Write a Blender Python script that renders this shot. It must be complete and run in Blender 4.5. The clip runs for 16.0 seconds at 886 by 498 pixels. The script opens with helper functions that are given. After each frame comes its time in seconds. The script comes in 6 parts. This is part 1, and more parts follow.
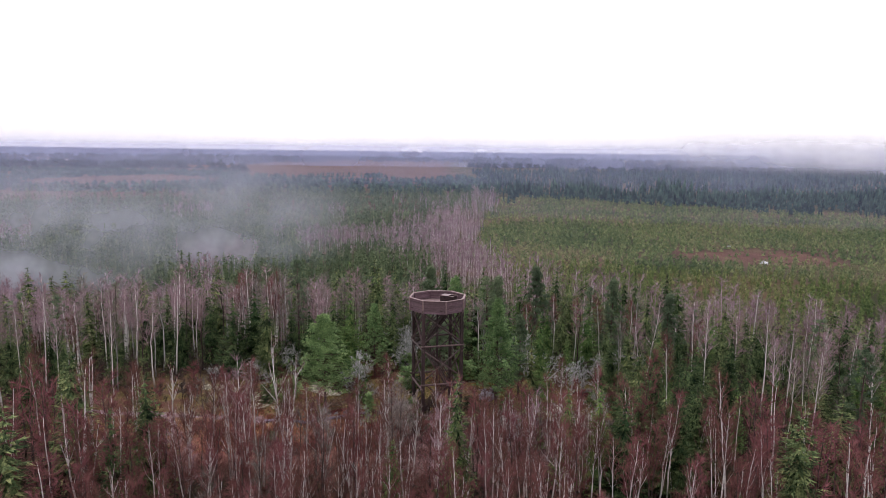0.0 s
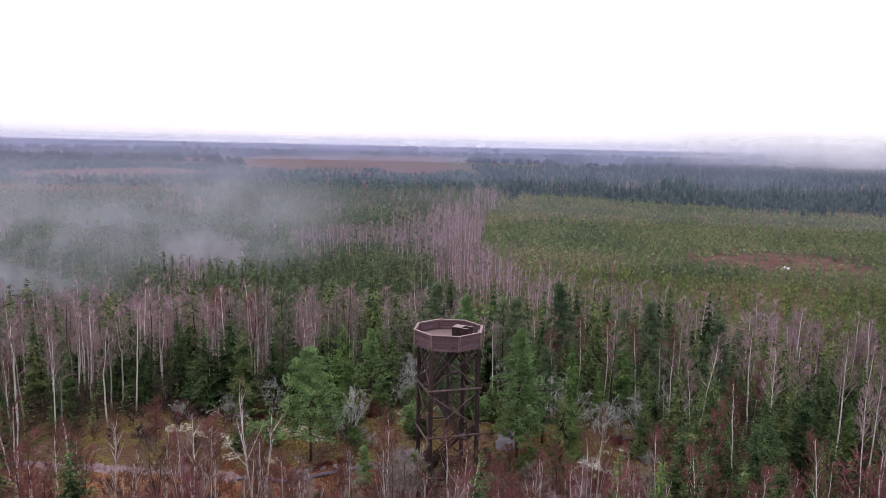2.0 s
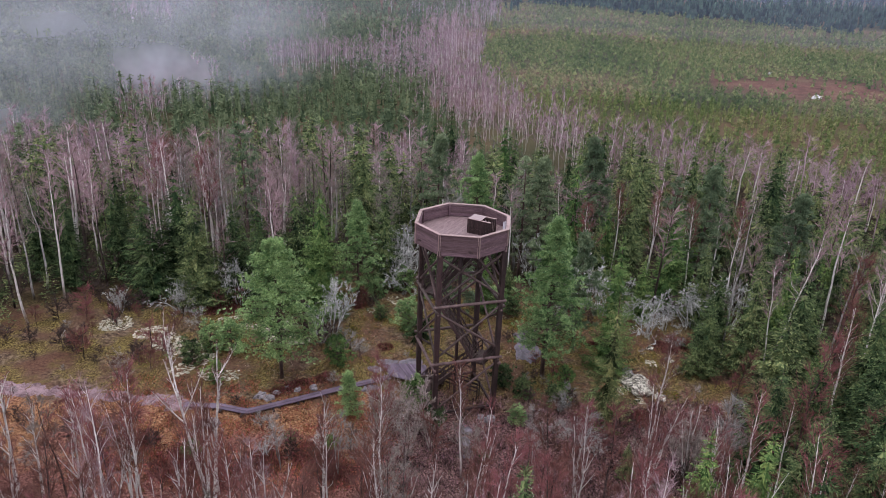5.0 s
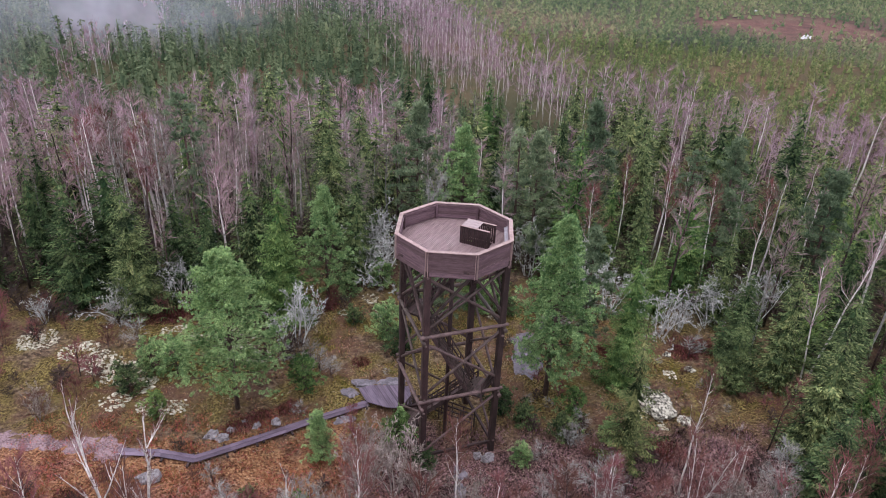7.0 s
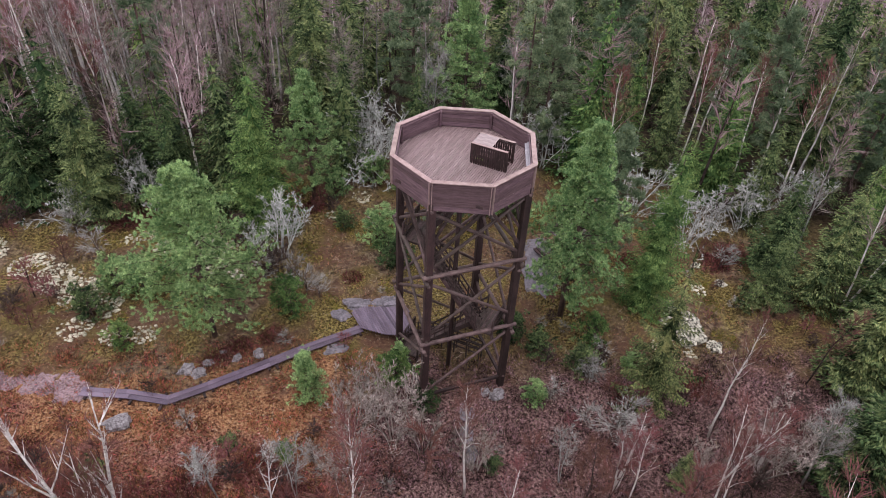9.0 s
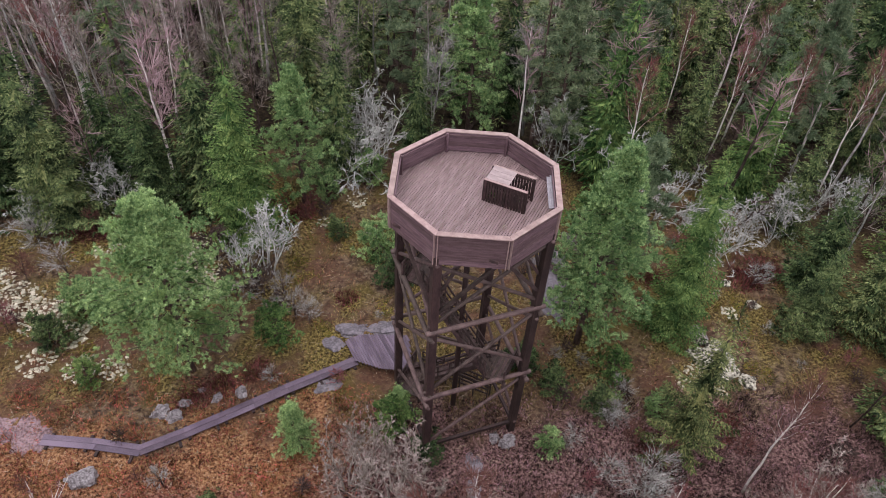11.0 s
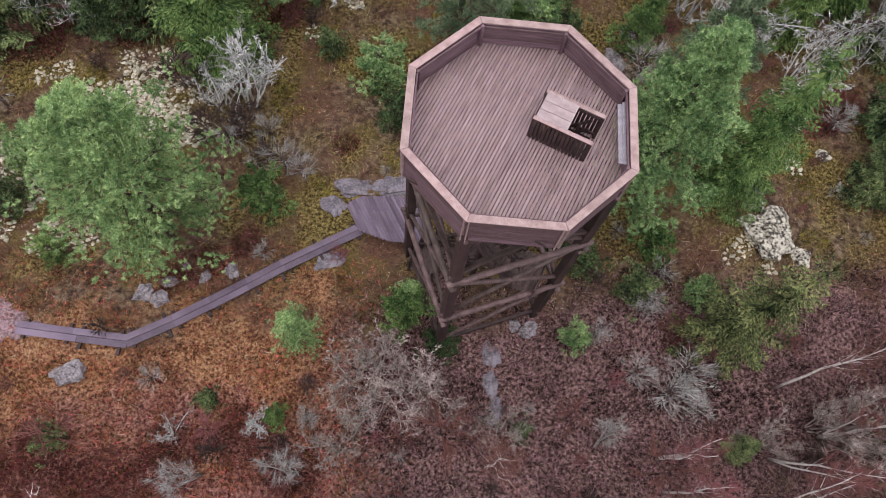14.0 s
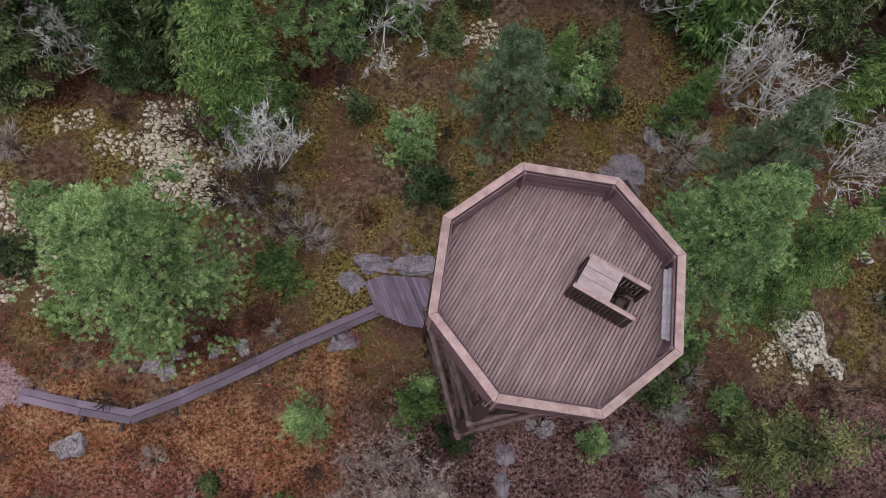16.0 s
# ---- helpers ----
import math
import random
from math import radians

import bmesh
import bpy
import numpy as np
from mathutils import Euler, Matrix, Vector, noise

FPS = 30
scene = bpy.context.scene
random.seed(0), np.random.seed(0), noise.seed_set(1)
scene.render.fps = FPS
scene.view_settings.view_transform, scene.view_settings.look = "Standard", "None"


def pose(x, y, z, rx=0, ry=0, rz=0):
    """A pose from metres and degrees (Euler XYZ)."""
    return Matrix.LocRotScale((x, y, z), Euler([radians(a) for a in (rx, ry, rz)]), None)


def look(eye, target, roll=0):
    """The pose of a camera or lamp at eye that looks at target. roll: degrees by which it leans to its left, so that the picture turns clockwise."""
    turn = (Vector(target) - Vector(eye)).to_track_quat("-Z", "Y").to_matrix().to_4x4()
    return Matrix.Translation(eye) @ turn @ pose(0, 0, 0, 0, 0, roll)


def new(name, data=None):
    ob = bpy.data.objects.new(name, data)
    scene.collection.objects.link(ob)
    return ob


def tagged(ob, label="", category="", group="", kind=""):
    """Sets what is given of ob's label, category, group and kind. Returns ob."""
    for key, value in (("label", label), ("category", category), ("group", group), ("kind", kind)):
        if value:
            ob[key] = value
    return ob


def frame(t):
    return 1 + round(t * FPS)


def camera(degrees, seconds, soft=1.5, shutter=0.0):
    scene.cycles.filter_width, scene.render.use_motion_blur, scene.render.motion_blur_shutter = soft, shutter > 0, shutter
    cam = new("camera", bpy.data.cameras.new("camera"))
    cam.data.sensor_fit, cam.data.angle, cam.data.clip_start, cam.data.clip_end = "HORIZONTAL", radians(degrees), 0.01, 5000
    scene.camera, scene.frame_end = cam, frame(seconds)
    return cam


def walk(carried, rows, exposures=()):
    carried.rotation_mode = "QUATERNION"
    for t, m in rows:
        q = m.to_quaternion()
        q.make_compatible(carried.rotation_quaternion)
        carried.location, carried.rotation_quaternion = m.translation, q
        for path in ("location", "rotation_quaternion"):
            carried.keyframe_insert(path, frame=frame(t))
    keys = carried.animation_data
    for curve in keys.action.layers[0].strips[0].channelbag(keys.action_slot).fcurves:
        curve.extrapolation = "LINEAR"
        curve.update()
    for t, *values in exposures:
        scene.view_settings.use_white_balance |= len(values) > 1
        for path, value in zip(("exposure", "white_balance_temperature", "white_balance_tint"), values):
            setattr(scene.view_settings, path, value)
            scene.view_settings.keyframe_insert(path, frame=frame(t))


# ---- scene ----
cam = camera(63.5, 16.0, soft=0.35)
PATH = [
    (0, (-0.31, -0.84, 31.254), (-0.297, 1.141, 30.979), 0.7),
    (0.5, (-0.544, 3.264, 31.348), (-0.535, 5.245, 31.073), 0.9),
    (1, (-0.891, 7.238, 31.433), (-0.878, 9.219, 31.158), 0.9),
    (1.5, (-1.295, 11.069, 31.499), (-1.279, 13.05, 31.223), 0.9),
    (2, (-1.665, 14.764, 31.555), (-1.646, 16.743, 31.266), 1.2),
    (2.5, (-1.982, 18.363, 31.591), (-1.958, 20.333, 31.247), 1.3),
    (3, (-2.248, 21.931, 31.664), (-2.218, 23.875, 31.195), 1.6),
    (3.5, (-2.597, 25.397, 31.698), (-2.557, 27.293, 31.064), 1.7),
    (4, (-2.862, 28.711, 31.741), (-2.817, 30.582, 31.037), 1.8),
    (4.2, (-2.921, 29.975, 31.75), (-2.876, 31.843, 31.037), 2.1),
    (6.3, (-3.312, 42.277, 31.785), (-3.222, 44.058, 30.88), 2.0),
    (6.5, (-3.386, 43.307, 31.776), (-3.279, 45.086, 30.868), 2.2),
    (7, (-3.662, 45.583, 31.681), (-3.525, 47.345, 30.746), 2.5),
    (7.5, (-3.751, 47.722, 31.529), (-3.607, 49.445, 30.523), 2.7),
    (8, (-3.803, 49.822, 31.437), (-3.651, 51.496, 30.352), 2.9),
    (8.5, (-3.825, 51.921, 31.363), (-3.669, 53.523, 30.176), 3.2),
    (8.6, (-3.823, 52.319, 31.359), (-3.663, 53.903, 30.147), 3.7),
    (8.7, (-3.818, 52.682, 31.355), (-3.662, 54.247, 30.119), 3.2),
    (10.8, (-3.709, 59.348, 31.199), (-3.549, 60.773, 29.805), 3.7),
    (11, (-3.699, 59.955, 31.193), (-3.54, 61.379, 29.798), 3.9),
    (11.5, (-3.727, 61.52, 31.251), (-3.568, 62.932, 29.844), 4.0),
    (12, (-3.756, 63.29, 31.352), (-3.601, 64.617, 29.863), 4.5),
    (12.5, (-3.828, 65.237, 31.3), (-3.673, 66.388, 29.672), 5.5),
    (13, (-3.908, 67.197, 31.274), (-3.753, 68.179, 29.538), 6.8),
    (13.5, (-3.948, 69.083, 31.26), (-3.796, 69.885, 29.434), 8.6),
    (14, (-3.928, 70.825, 31.187), (-3.783, 71.515, 29.315), 9.8),
    (14.5, (-3.953, 72.481, 31.215), (-3.812, 73.143, 29.333), 10.1),
    (15, (-4.028, 73.989, 31.309), (-3.89, 74.642, 29.424), 10.3),
    (15.5, (-4.142, 75.13, 31.445), (-4.015, 75.778, 29.557), 10.8),
    (16, (-4.325, 75.628, 31.555), (-4.213, 76.277, 29.667), 11.7),
]
LIGHTER = [(0, -0.39, 6500, 10), (3.5, -0.37, 6350, 11), (6.5, 0.18, 6150, 11), (8.5, 0.1, 6400, 10), (11, 0.02, 6550, 10), (12.2, -0.05, 6500, 10),
           (13, -0.12, 6500, 10), (14, 0.05, 6500, 10), (14.6, 0.08, 6500, 10), (15.3, -0.12, 6500, 10), (16, -0.38, 6500, 10)]
walk(cam, [(t, look(eye, target, roll)) for t, eye, target, roll in PATH], LIGHTER)

# ---- light: a bright overcast sky with a weak, very soft sun ----
world = bpy.data.worlds.new("overcast_sky")
scene.world = world
world.use_nodes = True
wn, wl = world.node_tree.nodes, world.node_tree.links
wn.clear()
sky = wn.new("ShaderNodeTexSky")
sky.sky_type, sky.sun_disc = "NISHITA", False
sky.sun_elevation, sky.sun_rotation = radians(74), radians(220)
sky_bg = wn.new("ShaderNodeBackground")
sky_bg.inputs["Strength"].default_value = 0.05
cloud_bg = wn.new("ShaderNodeBackground")
cloud_bg.inputs["Color"].default_value = (1.03, 0.97, 1.055, 1)
cloud_bg.inputs["Strength"].default_value = 1.3
both = wn.new("ShaderNodeAddShader")
sky_out = wn.new("ShaderNodeOutputWorld")
wl.new(sky.outputs[0], sky_bg.inputs["Color"])
wl.new(sky_bg.outputs[0], both.inputs[0])
wl.new(cloud_bg.outputs[0], both.inputs[1])
wl.new(both.outputs[0], sky_out.inputs["Surface"])

sun_data = bpy.data.lights.new("sun", "SUN")
sun_data.energy, sun_data.angle, sun_data.color = 1.5, radians(50), (1.0, 0.96, 0.92)
sun = new("sun", sun_data)
sun.matrix_world = look((-22, 64, 120), (0, 90, 0))


# ---- materials ----
def material(name, dark, light, scale=4.0, rough=0.8, bump=0.3, bump_scale=30.0, fine=0.35, stretch=(1, 1, 1),
             vary=0.0, island=0.0, leaf=0.0, third=None, spec=0.3):
    """Two-scale noise between two or three colours, with bump, per-object and per-piece variation and leaf translucency."""
    m = bpy.data.materials.new(name)
    m.use_nodes = True
    n, l = m.node_tree.nodes, m.node_tree.links
    n.clear()
    out = n.new("ShaderNodeOutputMaterial")
    bs = n.new("ShaderNodeBsdfPrincipled")
    bs.inputs["Roughness"].default_value = rough
    bs.inputs["Specular IOR Level"].default_value = spec if bump else 0.06  # needles and twigs are matt
    tc, mp = n.new("ShaderNodeTexCoord"), n.new("ShaderNodeMapping")
    mp.inputs["Scale"].default_value = stretch
    l.new(tc.outputs["Object"], mp.inputs["Vector"])
    if vary:
        # each copy shows another stretch of the pattern
        own, off = n.new("ShaderNodeObjectInfo"), n.new("ShaderNodeMath")
        off.operation, off.inputs[1].default_value = "MULTIPLY", 60.0
        l.new(own.outputs["Random"], off.inputs[0])
        l.new(off.outputs[0], mp.inputs["Location"])
    big, small = n.new("ShaderNodeTexNoise"), n.new("ShaderNodeTexNoise")
    big.inputs["Scale"].default_value, big.inputs["Detail"].default_value = scale, 4
    small.inputs["Scale"].default_value, small.inputs["Detail"].default_value = bump_scale, 3
    for t in (big, small):
        l.new(mp.outputs[0], t.inputs["Vector"])
    mix = n.new("ShaderNodeMath")
    mix.operation = "MULTIPLY_ADD"
    sub = n.new("ShaderNodeMath")
    sub.operation, sub.inputs[1].default_value = "SUBTRACT", 0.5
    l.new(small.outputs["Fac"], sub.inputs[0])
    l.new(sub.outputs[0], mix.inputs[0])
    mix.inputs[1].default_value = fine * 2
    l.new(big.outputs["Fac"], mix.inputs[2])
    ramp = n.new("ShaderNodeValToRGB")
    e = ramp.color_ramp.elements
    e[0].position, e[0].color = 0.3, (*dark, 1)
    e[1].position, e[1].color = 0.7, (*light, 1)
    if third:
        e[1].position = 0.52
        x = e.new(0.72)
        x.color = (*third, 1)
    l.new(mix.outputs[0], ramp.inputs["Fac"])
    col = ramp.outputs["Color"]
    for amount, node, socket in ((vary, "ShaderNodeObjectInfo", "Random"), (island, "ShaderNodeNewGeometry", "Random Per Island")):
        if amount:
            src, hsv, mr, mr2 = n.new(node), n.new("ShaderNodeHueSaturation"), n.new("ShaderNodeMapRange"), n.new("ShaderNodeMapRange")
            mr.inputs["To Min"].default_value, mr.inputs["To Max"].default_value = 1 - amount, 1 + amount
            mr2.inputs["To Min"].default_value, mr2.inputs["To Max"].default_value = 0.5 + amount * 0.07, 0.5 - amount * 0.07
            l.new(src.outputs[socket], mr.inputs["Value"])
            l.new(src.outputs[socket], mr2.inputs["Value"])
            l.new(mr.outputs[0], hsv.inputs["Value"])
            l.new(mr2.outputs[0], hsv.inputs["Hue"])
            l.new(col, hsv.inputs["Color"])
            col = hsv.outputs["Color"]
    l.new(col, bs.inputs["Base Color"])
    if bump:
        b = n.new("ShaderNodeBump")
        b.inputs["Strength"].default_value, b.inputs["Distance"].default_value = bump, 0.02
        l.new(small.outputs["Fac"], b.inputs["Height"])
        l.new(b.outputs[0], bs.inputs["Normal"])
    if leaf:
        tr, mx = n.new("ShaderNodeBsdfTranslucent"), n.new("ShaderNodeMixShader")
        l.new(col, tr.inputs["Color"])
        mx.inputs[0].default_value = leaf
        l.new(bs.outputs[0], mx.inputs[1])
        l.new(tr.outputs[0], mx.inputs[2])
        l.new(mx.outputs[0], out.inputs["Surface"])
    else:
        l.new(bs.outputs[0], out.inputs["Surface"])
    return m


M_DECK = material("weathered_deck_wood", (0.18, 0.12, 0.12), (0.315, 0.23, 0.23), 1.2, 0.5, 0.3, 18, 0.3, (1, 4, 1), vary=0.09)
M_PANEL = material("brown_stained_boards", (0.08, 0.046, 0.054), (0.165, 0.105, 0.115), 2, 0.55, 0.3, 25, 0.4, (1, 1, 6), vary=0.25)
M_CAP = material("pale_rail_wood", (0.225, 0.15, 0.14), (0.37, 0.27, 0.25), 4, 0.5, 0.2, 30, 0.25, vary=0.1)
M_LOG = material("greyed_log", (0.05, 0.032, 0.03), (0.125, 0.086, 0.077), 3, 0.6, 0.4, 22, 0.3, vary=0.25)
M_DARK = material("dark_tarred_timber", (0.022, 0.013, 0.013), (0.055, 0.032, 0.03), 3, 0.6, 0.4, 20, 0.3, (1, 1, 0.3), vary=0.2)
M_STAIR = material("dark_stair_wood", (0.028, 0.018, 0.017), (0.075, 0.049, 0.045), 3, 0.65, 0.3, 20, 0.3, vary=0.25)
M_ROOF = material("hatch_roof_boards", (0.24, 0.185, 0.185), (0.35, 0.28, 0.275), 3, 0.6, 0.2, 40, 0.2)
M_GLASSY = material("wet_grey_ledge", (0.20, 0.18, 0.20), (0.32, 0.30, 0.33), 5, 0.3, 0.1, 30, 0.3)
M_WALK = material("wet_grey_boardwalk", (0.075, 0.055, 0.078), (0.175, 0.13, 0.175), 0.6, 0.45, 0.4, 25, 0.3, vary=0.2)
M_ROCK = material("grey_granite", (0.10, 0.085, 0.09), (0.30, 0.275, 0.285), 2.2, 0.75, 0.8, 12, 0.6)
M_SLAB = material("wet_grey_slab_rock", (0.085, 0.075, 0.085), (0.205, 0.18, 0.205), 1.4, 0.45, 0.7, 9, 0.5)
M_LICHEN = material("pale_reindeer_lichen", (0.34, 0.31, 0.22), (0.62, 0.585, 0.47), 3, 0.95, 0.8, 25, 0.5, island=0.3)
M_SPRUCE = material("spruce_needles", (0.016, 0.03, 0.015), (0.168, 0.235, 0.098), 0.8, 0.75, 0, 6, 0.5, vary=0.4, island=0.6, leaf=0.22)
M_SPRUCE_Y = material("light_spruce_needles", (0.036, 0.075, 0.024), (0.205, 0.315, 0.105), 0.8, 0.75, 0, 6, 0.45, vary=0.15, island=0.5, leaf=0.25)
M_SPRUCE_D = material("olive_spruce_needles", (0.02, 0.03, 0.012), (0.175, 0.21, 0.085), 0.8, 0.75, 0, 6, 0.5, vary=0.1, island=0.7, leaf=0.15)
M_PINE = material("pine_needles", (0.095, 0.18, 0.068), (0.39, 0.55, 0.245), 0.9, 0.75, 0, 6, 0.45, vary=0.1, island=0.5, leaf=0.4)
M_PINE_B = material("grey_green_pine_needles", (0.085, 0.13, 0.075), (0.24, 0.305, 0.18), 0.9, 0.75, 0, 6, 0.45, vary=0.25, island=0.35, leaf=0.45)
M_BOG = material("bog_pine_needles", (0.095, 0.14, 0.052), (0.18, 0.23, 0.088), 0.02, 0.8, 0, 0.25, 0.5, island=0.45, leaf=0.3, third=(0.235, 0.225, 0.11))
M_GREENWOOD = material("grey_green_pine_wood", (0.08, 0.115, 0.062), (0.155, 0.195, 0.105), 0.03, 0.8, 0, 0.3, 0.4, island=0.45, leaf=0.25)
M_TWIG_B = material("mauve_birch_twigs", (0.24, 0.155, 0.165), (0.44, 0.31, 0.325), 1.2, 0.8, 0, 6, 0.3, vary=0.25, island=0.2)
M_PURPLETWIG = material("purple_grey_birch_twigs", (0.23, 0.145, 0.17), (0.43, 0.31, 0.345), 0.05, 0.85, 0, 0.5, 0.4, island=0.35)
# far woods: the blue of distance haze is put into both base colours
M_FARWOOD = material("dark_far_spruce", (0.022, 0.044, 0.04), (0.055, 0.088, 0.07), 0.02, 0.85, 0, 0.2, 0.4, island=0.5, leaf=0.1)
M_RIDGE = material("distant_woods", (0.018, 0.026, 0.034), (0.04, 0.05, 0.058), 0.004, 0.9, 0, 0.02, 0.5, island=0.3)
M_BIRCH = material("white_birch_bark", (0.46, 0.41, 0.38), (0.88, 0.83, 0.79), 4, 0.7, 0.2, 14, 0.45, (1, 1, 2.0))
M_TWIG = material("red_brown_birch_twigs", (0.125, 0.052, 0.047), (0.23, 0.105, 0.093), 1.2, 0.8, 0, 6, 0.3, vary=0.28, island=0.2)
M_GREYTWIG = material("grey_lichened_twigs", (0.18, 0.168, 0.158), (0.42, 0.405, 0.38), 1.5, 0.85, 0, 6, 0.4, vary=0.2, island=0.35)
M_BEIGETWIG = material("beige_grey_twigs", (0.15, 0.12, 0.105), (0.46, 0.40, 0.355), 1.5, 0.85, 0, 6, 0.4, vary=0.2, island=0.4)
M_ASHTWIG = material("ash_grey_twigs", (0.13, 0.105, 0.092), (0.29, 0.25, 0.22), 1.5, 0.85, 0, 6, 0.4, vary=0.25, island=0.25)
M_BROWNTWIG = material("brown_alder_twigs", (0.038, 0.027, 0.024), (0.105, 0.076, 0.068), 1.5, 0.85, 0, 6, 0.4, vary=0.25, island=0.3)
M_BARK = material("brown_conifer_bark", (0.05, 0.032, 0.028), (0.13, 0.085, 0.07), 3, 0.85, 0.6, 14, 0.4, (1, 1, 0.4))
M_HEATH = material("heather_and_dry_grass", (0.07, 0.046, 0.024), (0.26, 0.175, 0.075), 0.35, 0.9, 0, 3, 0.6, island=0.9, leaf=0.15, third=(0.36, 0.31, 0.12))
M_LICHROCK = material("lichen_mottled_rock", (0.035, 0.03, 0.024), (0.54, 0.51, 0.42), 2.6, 0.9, 1.0, 7, 0.75)
M_PURPLEHEATH = material("purple_brown_twiggy_heath", (0.02, 0.01, 0.01), (0.31, 0.19, 0.18), 0.5, 0.9, 0, 4, 0.6, island=1.0, leaf=0.1)
M_RUST = material("rust_coloured_grass", (0.12, 0.045, 0.026), (0.47, 0.225, 0.105), 0.4, 0.9, 0, 4, 0.6, island=0.85, leaf=0.15)
M_MOSS = material("yellow_moss", (0.085, 0.08, 0.018), (0.29, 0.25, 0.06), 0.8, 0.95, 0, 5, 0.6, island=0.6, leaf=0.15)
M_BILBERRY = material("red_brown_bilberry", (0.07, 0.022, 0.02), (0.24, 0.095, 0.075), 0.8, 0.9, 0, 5, 0.6, island=0.6, leaf=0.1)
M_STRAW = material("pale_straw_and_litter", (0.26, 0.20, 0.13), (0.52, 0.45, 0.33), 0.8, 0.9, 0, 5, 0.6, island=0.5)
M_WHITETWIG = material("pale_lichened_branches", (0.25, 0.25, 0.235), (0.62, 0.62, 0.59), 1.5, 0.85, 0, 6, 0.4, vary=0.15, island=0.35)
M_FIELD = material("pale_stubble_field", (0.35, 0.34, 0.33), (0.5, 0.49, 0.48), 0.01, 0.9, 0, 0.1, 0.4)
M_HOUSE = material("white_house_walls", (0.6, 0.6, 0.6), (0.75, 0.75, 0.75), 0.2, 0.6, 0, 2, 0.2)


def ground_material():
    """Heath floor: dark litter, red-brown heather, yellow moss and pale grass, greener and flatter far out over the bog."""
    m = bpy.data.materials.new("heath_and_bog_floor")
    m.use_nodes = True
    n, l = m.node_tree.nodes, m.node_tree.links
    n.clear()
    out, bs, tc = n.new("ShaderNodeOutputMaterial"), n.new("ShaderNodeBsdfPrincipled"), n.new("ShaderNodeTexCoord")
    bs.inputs["Roughness"].default_value, bs.inputs["Specular IOR Level"].default_value = 0.95, 0.06

    def noise_tex(scale, detail=4, rough=0.6):
        t = n.new("ShaderNodeTexNoise")
        t.inputs["Scale"].default_value, t.inputs["Detail"].default_value, t.inputs["Roughness"].default_value = scale, detail, rough
        l.new(tc.outputs["Object"], t.inputs["Vector"])
        return t.outputs["Fac"]

    def ramp(fac, *stops):
        r = n.new("ShaderNodeValToRGB")
        e = r.color_ramp.elements
        while len(e) < len(stops):
            e.new(0.5)
        for k, (p, c) in enumerate(stops):
            e[k].position, e[k].color = p, (*c, 1)
        l.new(fac, r.inputs["Fac"])
        return r.outputs["Color"]

    def mixed(fac, a, b):
        x = n.new("ShaderNodeMix")
        x.data_type = "RGBA"
        l.new(fac, x.inputs["Factor"])
        l.new(a, x.inputs[6])
        l.new(b, x.inputs[7])
        return x.outputs[2]

    black, white = (0, 0, 0), (1, 1, 1)
    litter = ramp(noise_tex(3.0, 6, 0.7), (0.40, (0.045, 0.032, 0.025)), (0.5, (0.135, 0.09, 0.063)), (0.61, (0.26, 0.195, 0.13)))
    red = ramp(noise_tex(5.0, 6, 0.7), (0.3, (0.06, 0.03, 0.024)), (0.7, (0.21, 0.115, 0.075)))
    moss = ramp(noise_tex(6.0, 5, 0.7), (0.3, (0.08, 0.062, 0.02)), (0.7, (0.23, 0.18, 0.065)))
    near = mixed(ramp(noise_tex(0.16, 4), (0.42, black), (0.6, white)), litter, red)
    near = mixed(ramp(noise_tex(0.23, 5), (0.55, black), (0.66, white)), near, moss)
    bog = ramp(noise_tex(0.02, 6, 0.65), (0.38, (0.05, 0.052, 0.028)), (0.5, (0.085, 0.075, 0.042)), (0.63, (0.15, 0.092, 0.062)))
    far = n.new("ShaderNodeAttribute")
    far.attribute_name = "bog"
    for attr, stops in (("rust", ((0.42, (0.035, 0.014, 0.01)), (0.5, (0.30, 0.135, 0.068)), (0.61, (0.60, 0.37, 0.20)))),
                        ("maroon", ((0.42, (0.03, 0.01, 0.01)), (0.5, (0.185, 0.074, 0.07)), (0.61, (0.44, 0.235, 0.215)))),
                        ("twiggy", ((0.42, (0.012, 0.008, 0.007)), (0.5, (0.145, 0.078, 0.076)), (0.61, (0.42, 0.275, 0.255)))),
                        ("ochre", ((0.42, (0.016, 0.013, 0.006)), (0.5, (0.14, 0.102, 0.036)), (0.61, (0.40, 0.325, 0.12))))):
        a = n.new("ShaderNodeAttribute")
        a.attribute_name = attr
        near = mixed(a.outputs["Fac"], near, ramp(noise_tex(6.5, 9, 0.82), *stops))
    peat = n.new("ShaderNodeAttribute")
    peat.attribute_name = "peat"
    bog = mixed(peat.outputs["Fac"], bog, ramp(noise_tex(0.12, 6, 0.7), (0.35, (0.07, 0.037, 0.029)), (0.5, (0.13, 0.064, 0.049)), (0.65, (0.155, 0.10, 0.064))))
    # wood floor: dark litter, with the trees' shade also put into the colour
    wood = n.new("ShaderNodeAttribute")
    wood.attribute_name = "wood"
    shaded_floor_col = ramp(noise_tex(1.5, 6, 0.7), (0.38, (0.014, 0.011, 0.008)), (0.5, (0.036, 0.026, 0.018)), (0.63, (0.07, 0.055, 0.032)))
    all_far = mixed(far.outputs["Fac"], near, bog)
    l.new(mixed(wood.outputs["Fac"], all_far, shaded_floor_col), bs.inputs["Base Color"])
    b = n.new("ShaderNodeBump")
    b.inputs["Strength"].default_value, b.inputs["Distance"].default_value = 1.0, 0.16
    l.new(noise_tex(7.0, 6, 0.75), b.inputs["Height"])
    l.new(b.outputs[0], bs.inputs["Normal"])
